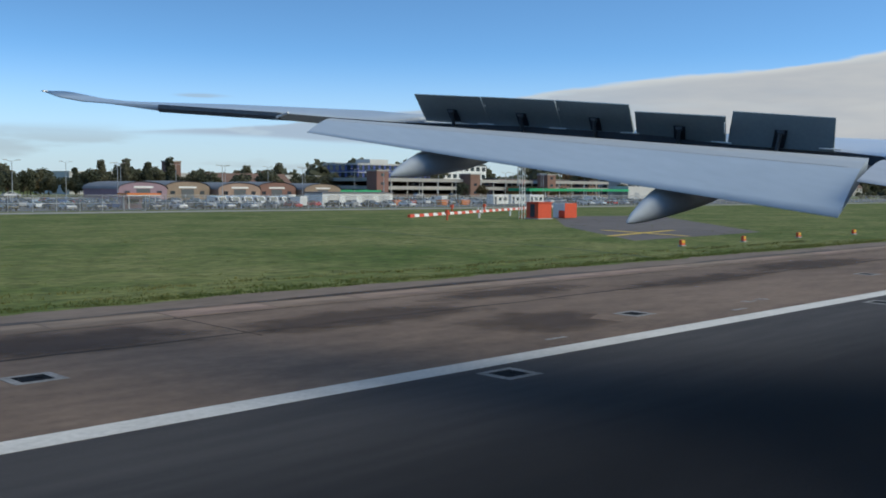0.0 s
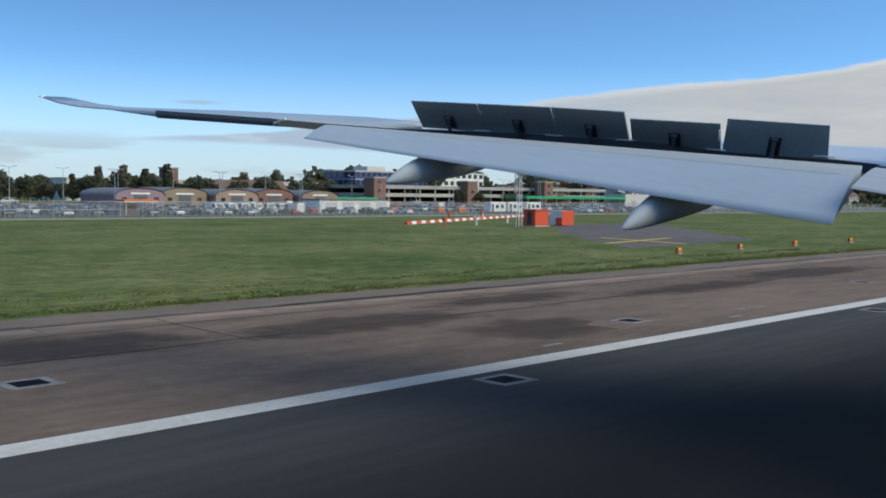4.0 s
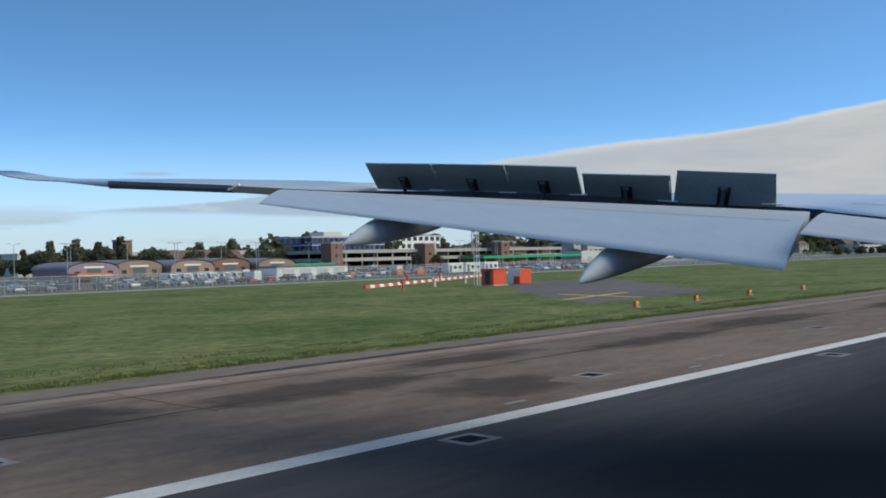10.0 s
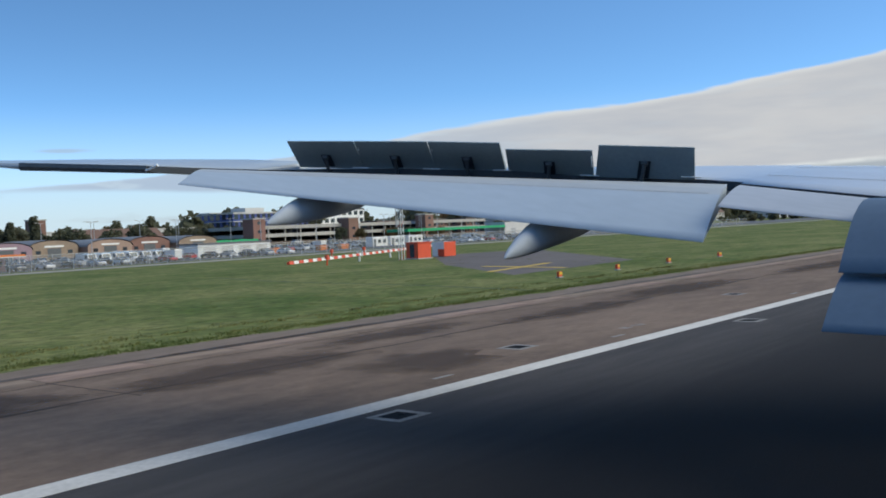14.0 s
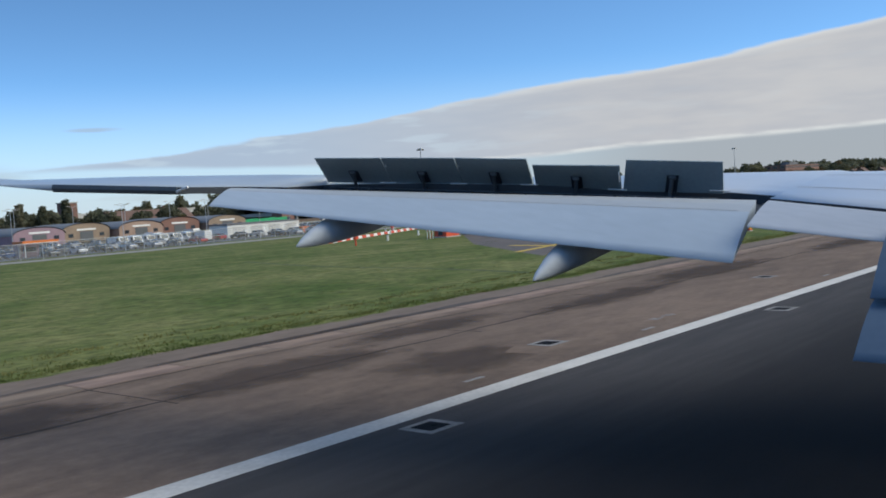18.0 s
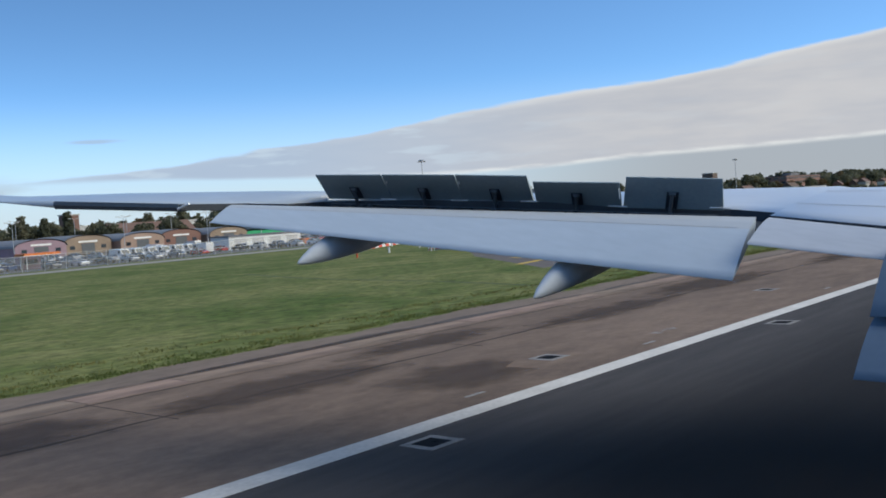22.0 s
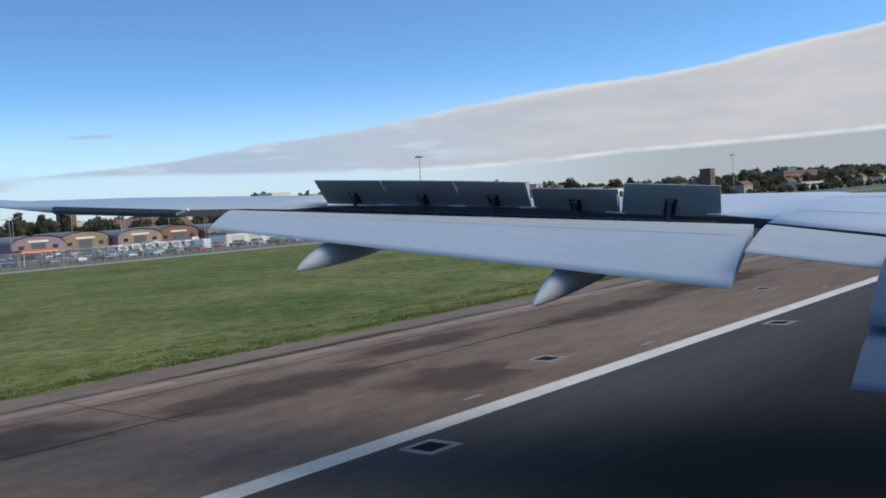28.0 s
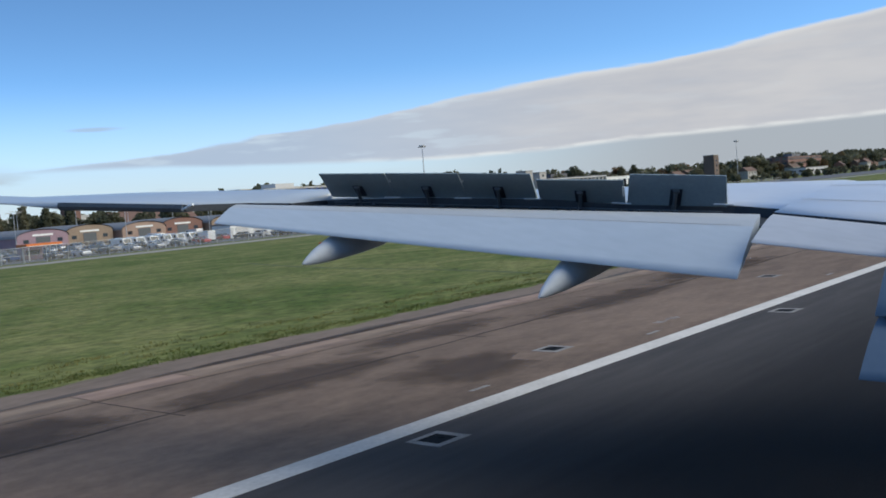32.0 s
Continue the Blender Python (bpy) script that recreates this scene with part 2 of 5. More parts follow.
mottle(SHOULDER, 2.2, 0.88, 1.12)
blacken_inward(ASPHALT, 16.8, 9.1)
for m in (ASPHALT, SHOULDER, EDGE, GRASS):
    m.node_tree.nodes["Principled BSDF"].inputs["Specular IOR Level"].default_value = 0.12
SOIL = material("bare_soil", (0.135, 0.098, 0.070), 0.95, other=(0.21, 0.152, 0.112), scale=0.4, fine=3, amount=0.9, stretch=(0.4, 1, 1))
GUTTER = material("gutter_grime", (0.055, 0.043, 0.036), 0.95, other=(0.10, 0.076, 0.06), scale=0.3, fine=3, amount=0.9, stretch=(0.4, 1, 1))
WORN = material("worn_taxiway", (0.13, 0.105, 0.09), 0.9, other=(0.075, 0.062, 0.055), scale=0.05, fine=0.4, amount=0.8)
SEAM = material("bitumen_seam", (0.05, 0.04, 0.034), 0.9)
SEAM.node_tree.nodes["Principled BSDF"].inputs["Specular IOR Level"].default_value = 0.1
LINE = material("line_paint", (0.66, 0.62, 0.565), 0.9, other=(0.46, 0.43, 0.39), scale=0.6, fine=7, amount=0.7)
LINE.node_tree.nodes["Principled BSDF"].inputs["Specular IOR Level"].default_value = 0.1
ROAD = material("pale_road", (0.31, 0.285, 0.255), 0.85, other=(0.22, 0.205, 0.19), scale=0.05, fine=0.6, amount=0.8)
TARMAC = material("car_park_tarmac", (0.11, 0.11, 0.115), 0.85, other=(0.07, 0.07, 0.075), scale=0.05, fine=0.7, amount=0.8)
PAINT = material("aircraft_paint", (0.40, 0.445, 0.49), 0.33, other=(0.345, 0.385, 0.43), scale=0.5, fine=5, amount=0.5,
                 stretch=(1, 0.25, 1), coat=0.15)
# wing paint lightened to carry the sky's sheen on the inner skin
PAINT_SHEEN = material("inner_wing_sheen_paint", (0.55, 0.57, 0.60), 0.36, other=(0.48, 0.50, 0.535), scale=0.5, fine=5, amount=0.5,
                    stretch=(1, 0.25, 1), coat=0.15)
FLAP = material("flap_paint", (0.40, 0.455, 0.515), 0.5, other=(0.335, 0.385, 0.44), scale=0.6, fine=6, amount=0.55, stretch=(1, 0.2, 1))
FLAP_TOP = material("flap_nose_paint", (0.42, 0.445, 0.47), 0.55, other=(0.36, 0.385, 0.41), scale=0.6, fine=6, amount=0.6, stretch=(1, 0.2, 1))
FLAPERON = material("flaperon_paint", (0.385, 0.41, 0.455), 0.55, other=(0.32, 0.345, 0.39), scale=0.7, fine=6, amount=0.6, stretch=(1, 0.3, 1))
# flap paint darkened and blued to hold the inboard flap's shade
FLAP_IN_SHADE = material("inboard_flap_shade", (0.115, 0.155, 0.205), 0.5, other=(0.085, 0.118, 0.162), scale=0.6, fine=6, amount=0.5)
FAIRING = material("fairing_paint", (0.50, 0.53, 0.56), 0.62, other=(0.40, 0.43, 0.46), scale=0.9, fine=8, amount=0.5)
AILERON_SHADE = material("aileron_edge_shade", (0.075, 0.09, 0.105), 0.6, other=(0.045, 0.055, 0.066), scale=2, fine=15, amount=0.7)
SPOILER = material("spoiler_underside", (0.29, 0.345, 0.365), 0.6, other=(0.23, 0.275, 0.295), scale=1.5, fine=12, amount=0.6)
# dark grey for fittings and doors; also paints in the cove's shade
DARK = material("dark_fittings_and_shade", (0.034, 0.042, 0.052), 0.6, other=(0.018, 0.022, 0.03), scale=2, fine=15, amount=0.7)
FITTING = material("fitting_grey", (0.10, 0.11, 0.12), 0.5, other=(0.05, 0.055, 0.06), scale=6, fine=30, amount=0.7)
STEEL = material("bare_metal", (0.55, 0.55, 0.56), 0.35, 0.9, scale=6)
WHITE = material("white_paint", (0.78, 0.78, 0.76), 0.5, other=(0.62, 0.61, 0.58), scale=0.7, amount=0.5)
RED = material("signal_red", (0.62, 0.07, 0.02), 0.5, other=(0.5, 0.06, 0.02), scale=1.5, amount=0.6)
CONCRETE = material("concrete", (0.42, 0.40, 0.37), 0.85, other=(0.30, 0.29, 0.27), scale=0.15, fine=1.5, amount=0.8, random=0.1)
BRICK = material("brick", (0.22, 0.125, 0.095), 0.9, other=(0.16, 0.095, 0.075), scale=0.3, fine=4, amount=0.8, random=0.12)
CREAM = material("cream_render", (0.62, 0.58, 0.48), 0.8, other=(0.52, 0.48, 0.4), scale=0.2, amount=0.7)
GLASS = material("window_glass", (0.03, 0.04, 0.05), 0.08, other=(0.05, 0.06, 0.075), scale=0.3, amount=0.6, random=0.4)
BLUE = material("blue_cladding", (0.03, 0.06, 0.26), 0.4, other=(0.03, 0.05, 0.2), scale=0.4, amount=0.6)
GREEN = material("green_canopy", (0.02, 0.33, 0.13), 0.45, other=(0.02, 0.25, 0.1), scale=0.4, amount=0.6)
ROOF = material("grey_roof", (0.16, 0.16, 0.17), 0.8, other=(0.1, 0.1, 0.11), scale=0.3, amount=0.8, random=0.2)
TILE = material("tile_roof", (0.17, 0.10, 0.075), 0.85, other=(0.12, 0.075, 0.06), scale=0.8, amount=0.8, random=0.2)
SHED = material("ribbed_sheet", (0.55, 0.54, 0.52), 0.5, other=(0.45, 0.44, 0.43), scale=0.3, amount=0.6, random=0.08)
DECK = material("deck_brown", (0.15, 0.105, 0.085), 0.8, other=(0.1, 0.075, 0.06), scale=0.2, amount=0.7)
POLE = material("galvanised", (0.45, 0.46, 0.47), 0.5, 0.5, scale=2)
BARK = material("bark", (0.08, 0.06, 0.045), 0.95, scale=3)
LEAF = material("leaves_green", (0.105, 0.115, 0.068), 0.85, other=(0.13, 0.125, 0.075), scale=0.25, fine=2, amount=0.8, random=0.35)
LEAF_O = material("leaves_autumn", (0.15, 0.105, 0.05), 0.85, other=(0.10, 0.09, 0.035), scale=0.25, fine=2, amount=0.8, random=0.3)
for m in (LEAF, LEAF_O, BLADES):        # leaves let some light through
    nt = m.node_tree
    tl, ms = nt.nodes.new("ShaderNodeBsdfTranslucent"), nt.nodes.new("ShaderNodeMixShader")
    b = nt.nodes["Principled BSDF"]
    nt.links.new(b.inputs["Base Color"].links[0].from_socket, tl.inputs[0])
    ms.inputs[0].default_value = 0.5
    nt.links.new(b.outputs[0], ms.inputs[1])
    nt.links.new(tl.outputs[0], ms.inputs[2])
    nt.links.new(ms.outputs[0], nt.nodes["Material Output"].inputs[0])
TYRE = material("tyre", (0.02, 0.02, 0.02), 0.8)
CAR_PAINTS = [material("car_" + n, c, 0.25, 0.1, other=tuple(v * 0.85 for v in c), scale=2, amount=0.4, coat=0.6) for n, c in (
    ("white", (0.72, 0.72, 0.72)), ("silver", (0.42, 0.43, 0.45)), ("black", (0.02, 0.02, 0.024)),
    ("blue", (0.03, 0.07, 0.2)), ("red", (0.4, 0.03, 0.03)), ("grey", (0.12, 0.125, 0.135)))]


# ---- builders ----
def mesh_of(name, bm, *mats):
    me = bpy.data.meshes.new(name)
    bm.normal_update()
    bm.to_mesh(me)
    bm.free()
    for m in mats:
        me.materials.append(m)
    return me


def part(name, bm, mat, parent=None, label=""):
    mats = mat if isinstance(mat, (list, tuple)) else (mat,)
    me = bm if isinstance(bm, bpy.types.Mesh) else mesh_of(name, bm, *mats)
    ob = new(name, me)
    ob.parent = parent
    if label:
        ob["label"] = label
    return ob


def box(bm, x0, x1, y0, y1, z0, z1, bevel=0.0):
    g = bmesh.ops.create_cube(bm, size=1)["verts"]
    for v in g:
        v.co = ((x0 + x1) / 2 + v.co.x * (x1 - x0), (y0 + y1) / 2 + v.co.y * (y1 - y0), (z0 + z1) / 2 + v.co.z * (z1 - z0))
    if bevel:
        bmesh.ops.bevel(bm, geom=list({e for v in g for e in v.link_edges}), offset=bevel, segments=2, affect="EDGES")
    return bm


def boxed(x0, x1, y0, y1, z0, z1, bevel=0.0):
    return box(bmesh.new(), x0, x1, y0, y1, z0, z1, bevel)


def rod(bm, a, b, r0, r1=None, n=10):
    a, b = Vector(a), Vector(b)
    d = b - a
    g = bmesh.ops.create_cone(bm, cap_ends=True, segments=n, radius1=r0, radius2=r0 if r1 is None else r1, depth=d.length)["verts"]
    m = Matrix.Translation((a + b) / 2) @ d.to_track_quat("Z", "Y").to_matrix().to_4x4()
    bmesh.ops.transform(bm, matrix=m, verts=g)
    return bm


def loft(rings, closed=True, caps=True, smooth=True, mark=None):
    """A skin over rings of points; mark(i, j) gives a face's material slot."""
    bm = bmesh.new()
    vs = [[bm.verts.new(p) for p in r] for r in rings]
    n = len(rings[0])
    for i in range(len(rings) - 1):
        for j in range(n if closed else n - 1):
            k = (j + 1) % n
            f = bm.faces.new((vs[i][j], vs[i][k], vs[i + 1][k], vs[i + 1][j]))
            f.smooth = smooth
            if mark:
                f.material_index = mark(i, j)
    if caps and closed:
        for r in (vs[0][::-1], vs[-1]):
            f = bm.faces.new(r)
            f.smooth = False
    bmesh.ops.recalc_face_normals(bm, faces=bm.faces)
    return bm


def thing(name, label, category, group="", at=(0, 0, 0), turn=0.0, kind=""):
    ob = new(name)
    ob.matrix_world = pose(*at, 0, 0, turn)
    ob.empty_display_size = 0.2
    return tagged(ob, label, category, group, kind)


def lerp(a, b, t):
    return a + (b - a) * t


# ---- ground, runway ----
BANK = 1.0          # the land beyond the car park stands a little higher
bm = bmesh.new()
prof = ((-4500, 0), (40, 0), (150, 0), (227, 0), (241, BANK), (4500, BANK))
rows = [[bm.verts.new((x, y, z)) for y, z in prof] for x in (-4500, 4500)]
for k in range(len(prof) - 1):
    bm.faces.new((rows[0][k], rows[1][k], rows[1][k + 1], rows[0][k + 1]))
ground = tagged(part("ground", bm, GRASS), "wide mown airfield grass with yellowish worn patches", "grass", kind="structure")


def slab(name, x0, x1, y0, y1, top, mat, label, category):
    return tagged(part(name, boxed(x0, x1, y0, y1, -0.3, top), mat), label, category, kind="structure")


runway = slab("runway", -900, 2600, -46, 17.8, 0.030, ASPHALT, "dark grooved runway asphalt, blacker towards its middle", "runway")
shoulder = slab("runway_shoulder", -900, 2600, 17.8, 34.0, 0.026, SHOULDER, "brownish weathered asphalt runway shoulder", "runway shoulder")
slab("shoulder_edge", -900, 2600, 34.0, 36.9, 0.024, SOIL, "brown gritty margin between paving and grass", "paved edge")
line = slab("runway_edge_line", -900, 2600, 17.75, 18.6, 0.036, LINE, "continuous white painted runway edge line", "line marking")
rng = random.Random(3)
# joints across and along the shoulder
for y, w in ((27.0, 0.17), (31.5, 0.10)):
    b, ra, rb = bmesh.new(), [], []
    for k in range(420):
        x = -40 + k * 0.8
        yy = y + 0.07 * math.sin(x * 0.37) + 0.05 * math.sin(x * 1.1 + y) + rng.uniform(-0.03, 0.03)
        ww = w * (0.6 + 0.5 * math.sin(x * 0.23 + y) ** 2 + rng.uniform(0, 0.3))
        ra.append(b.verts.new((x, yy, 0.031)))
        rb.append(b.verts.new((x, yy + ww, 0.031)))
    for k in range(419):
        b.faces.new((ra[k], ra[k + 1], rb[k + 1], rb[k]))
    part("bitumen_joint", b, SEAM, shoulder)
# the dark gutter beside the pale kerb slabs
b, ra, rb = bmesh.new(), [], []
for k in range(520):
    x = -20 + k * 0.4
    ra.append(b.verts.new((x, 33.75 + 0.12 * math.sin(x * 0.41) + 0.08 * math.sin(x * 1.3) + rng.uniform(-0.06, 0.06), 0.0315)))
    rb.append(b.verts.new((x, 34.35 + 0.26 * math.sin(x * 0.19 + 1) + 0.16 * math.sin(x * 0.77) + rng.uniform(-0.08, 0.08), 0.0315)))
for k in range(519):
    b.faces.new((ra[k], ra[k + 1], rb[k + 1], rb[k]))
tagged(part("gutter", b, GUTTER), "dark grimy gutter along the edge of the paving", "gutter", kind="structure")
kerb_me = mesh_of("edge_slab", boxed(-2.22, 2.22, -0.85, 0.85, -0.1, 0.030, 0.012), EDGE)
for k in range(44):
    o = part("edge_slab", kerb_me, EDGE, shoulder)
    o.matrix_basis = pose(-16 + k * 4.5 + rng.uniform(-0.02, 0.02), 32.75 + rng.uniform(-0.03, 0.03), rng.uniform(0.001, 0.007), rng.uniform(-0.1, 0.1), 0, rng.uniform(-0.25, 0.25))
for k in range(26):
    x = -40 + k * 14.5 + rng.uniform(-2, 2)
    y0 = rng.choice((26.3, 31.5, 26.3))
    part("cross_joint", boxed(x, x + 0.06, y0, y0 + rng.uniform(3, 8.5), 0.0, 0.031), SEAM, shoulder)


# ---- the airliner: wing, flaps, spoilers, fuselage, gear ----
plane = thing("airliner", "grey widebody airliner on the runway with flaps down and spoilers raised", "aircraft")


def leading(y):
    return 32.6 - 0.69 * y


# span, trailing edge x and z, crest z, thickness
STATIONS = [(-0.9, 21.9, 4.35, 5.45, 1.55), (2.5, 21.2, 4.72, 5.64, 1.35), (5.4, 20.55, 5.12, 5.85, 1.2), (7.9, 19.95, 5.51, 5.98, 1.03), (7.98, 20.62, 5.54, 6.02, 1.02),
            (9.0, 20.55, 5.67, 6.07, 0.95), (11.1, 19.75, 5.88, 6.17, 0.82), (13.2, 19.02, 6.13, 6.27, 0.74), (16.0, 18.12, 6.36, 6.44, 0.64),
            (18.55, 17.28, 6.48, 6.69, 0.56), (18.62, 16.10, 6.47, 6.73, 0.56), (19.65, 15.55, 6.56, 6.81, 0.50), (20.12, 14.02, 6.62, 6.865, 0.47),
            (23.80, 12.75, 6.92, 7.09, 0.18), (25.4, 12.22, 7.03, 7.155, 0.13), (26.5, 11.87, 7.135, 7.205, 0.09), (27.3, 11.62, 7.27, 7.32, 0.07), (27.95, 11.42, 7.46, 7.49, 0.05)]


def wing_ring(s):
    y, xt, zt, zc, th = s
    xl = max(leading(y), xt + 0.7)
    if y > 25:
        xl -= (y - 25) * 0.32
    c = xl - xt
    aft = 0.09 if y < 20 else 0.05 if y < 23.9 else 0.0
    ring = []
    for u in (0.0, 0.1, 0.22, 0.36, 0.5, 0.64, 0.78, 0.88, 0.95, 0.985, 1.0):       # upper skin, from the trailing edge forward
        if u <= 0.6:
            z = lerp(zt, zc, lerp(u / 0.6, math.sin(u / 0.6 * math.pi / 2), 0.3))
        else:
            k = (u - 0.6) / 0.4
            z = zc - th * 0.62 * (1 - math.sqrt(max(0.0, 1 - k ** 2.2)))
        ring.append((xt + c * u, y, z))
    for u in (0.985, 0.93, 0.82, 0.66, 0.5, 0.34, 0.18, 0.06, 0.0):                 # lower skin, back to the trailing edge
        if u > 0.6:
            k = (u - 0.6) / 0.4
            z = zc - th + th * 0.38 * (1 - math.sqrt(max(0.0, 1 - k ** 2.2)))
        else:
            z = lerp(zt - aft - (0.42 if 8.8 < y < 18.6 else 0.1 if y < 23.9 else 0.03), zc - th, math.sin(u / 0.6 * math.pi / 2))
        ring.append((xt + c * u, y, z))
    return ring


rings = [wing_ring(s) for s in STATIONS]
last = len(rings[0]) - 1
# slot 1 darkens the trailing-edge face to paint in the slot's shade
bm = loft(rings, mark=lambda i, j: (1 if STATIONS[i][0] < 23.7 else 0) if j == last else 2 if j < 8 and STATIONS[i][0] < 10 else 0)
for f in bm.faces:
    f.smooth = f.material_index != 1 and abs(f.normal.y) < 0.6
wing = part("left_wing", bm, (PAINT, DARK, PAINT_SHEEN), plane, "pale blue-grey painted wing skin")


def foil(le, te, thick, hook=0.10, n=9):
    """A closed flap section from its leading to its trailing edge, arched on top."""
    le, te = Vector(le), Vector(te)
    d = te - le
    nrm = Vector((-d.z, 0, d.x)).normalized()
    if nrm.z < 0:
        nrm = -nrm
    top, bot = [], []
    for k in range(n):
        u = k / (n - 1)
        arch = math.sin(math.pi * u ** 0.75) * hook * d.length
        t = thick * (math.sqrt(max(0, 1 - (1 - min(u / 0.25, 1)) ** 2)) * (1 - u ** 1.5) + 0.03)
        p = le + d * u
        top.append(p + nrm * arch)
        bot.append(p + nrm * (arch - t))
    return top + bot[::-1]


def flap_part(name, le0, te0, le1, te1, th0, th1, mat, label, n=6, hook=0.1):
    rs = []
    for k in range(n):
        u = k / (n - 1)
        rs.append(foil(Vector(le0).lerp(Vector(le1), u), Vector(te0).lerp(Vector(te1), u), lerp(th0, th1, u), hook))
    b = loft(rs, mark=lambda i, j: 1 if j < 2 else 0) if isinstance(mat, tuple) else loft(rs)
    caps = [f for f in b.faces if len(f.verts) > 4]
    bmesh.ops.split_edges(b, edges=list({e for f in caps for e in f.edges}))
    return part(name, b, mat, plane, label)


FL0, FT0 = (19.60, 8.05, 5.50), (17.69, 7.80, 4.36)
FL1, FT1 = (15.27, 19.74, 6.545), (14.14, 19.21, 6.125)
outer_flap = flap_part("outboard_flap", FL0, FT0, FL1, FT1, 0.24, 0.16, (FLAP, FLAP_TOP), "long blue-grey outboard flap, lowered", 10, 0.035)
flap_part("flaperon", (20.45, 5.30, 5.05), (18.73, 5.20, 4.62), (19.87, 7.88, 5.475), (18.04, 7.63, 5.03), 0.3, 0.26, FLAPERON,
          "drooped grey flaperon between the flaps", 5, 0.025)
flap_part("inboard_flap", (19.6, -0.4, 4.80), (16.9, -0.4, 3.65), (19.35, 5.10, 4.97), (16.97, 5.10, 3.82), 0.5, 0.42, FLAP_IN_SHADE,
          "double-slotted inboard flap, fully lowered, shade painted in as dark blue", 5, 0.16)
flap_part("aft_flap_segment", (17.3, -0.4, 3.62), (15.9, -0.4, 2.75), (17.3, 5.10, 3.79), (15.96, 5.10, 2.93), 0.2, 0.18, FLAP_IN_SHADE,
          "aft flap segment below a dark slot, shade painted in as dark blue", 4, 0.06)
# aileron: a thin-edged slab behind the outer wing, its shade painted in dark
rs = []
for u in (0, 0.5, 1):
    y, x, z = lerp(20.18, 23.80, u), lerp(13.98, 12.74, u), lerp(6.635, 6.94, u)
    t = lerp(0.19, 0.20, u)
    rs.append([(x, y, z), (x - 0.03, y, z - t * 0.5), (x + 0.02, y, z - t), (x + 0.9, y, z - t + 0.02), (x + 0.9, y, z - 0.03)])
part("aileron", loft(rs, smooth=False), AILERON_SHADE, plane, "dark shaded aileron edge at the outer wing")
part("aileron_end_fitting", rod(bmesh.new(), (13.93, 20.14, 6.51), (14.02, 19.80, 6.615), 0.032, n=8), WHITE, plane, "small white fitting at the aileron's end")
part("tip_lamp", boxed(11.36, 11.50, 27.86, 27.98, 7.43, 7.47, 0.01), STEEL, plane, "small bright wingtip light")
# seams on the flap and wing skins
def flap_point(u, v, lift=0.0):
    le, te = Vector(FL0).lerp(Vector(FL1), u), Vector(FT0).lerp(Vector(FT1), u)
    d = te - le
    nrm = Vector((-d.z, 0, d.x)).normalized()
    nrm = nrm if nrm.z > 0 else -nrm
    return le + d * v + nrm * (math.sin(math.pi * v ** 0.75) * 0.035 * d.length + lift)


def ribbon(points_a, points_b, mat, parent, name="panel_seam"):
    b = bmesh.new()
    va, vb = [b.verts.new(p) for p in points_a], [b.verts.new(p) for p in points_b]
    for k in range(len(va) - 1):
        b.faces.new((va[k], va[k + 1], vb[k + 1], vb[k]))
    return part(name, b, mat, parent)


us = [k / 12 for k in range(13)]
SEAM_P = material("panel_seam", (0.25, 0.265, 0.3), 0.6)
for v, u0, u1, w in ((0.235, 0.02, 0.98, 0.005),):
    ribbon([flap_point(lerp(u0, u1, u), v, 0.006) for u in us], [flap_point(lerp(u0, u1, u), v + w, 0.006) for u in us], SEAM_P, outer_flap)
# dark sheet painted as the shade in the wing-flap slot and spoiler cavity
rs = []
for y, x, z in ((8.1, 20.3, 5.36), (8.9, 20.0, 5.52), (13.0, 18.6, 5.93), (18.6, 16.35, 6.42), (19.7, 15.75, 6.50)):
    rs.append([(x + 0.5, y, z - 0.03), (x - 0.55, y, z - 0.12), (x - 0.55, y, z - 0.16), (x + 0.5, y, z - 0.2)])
part("cove_shade_sheet", loft(rs, smooth=False), DARK, plane, "dark sheet painting the shade between wing and flap")
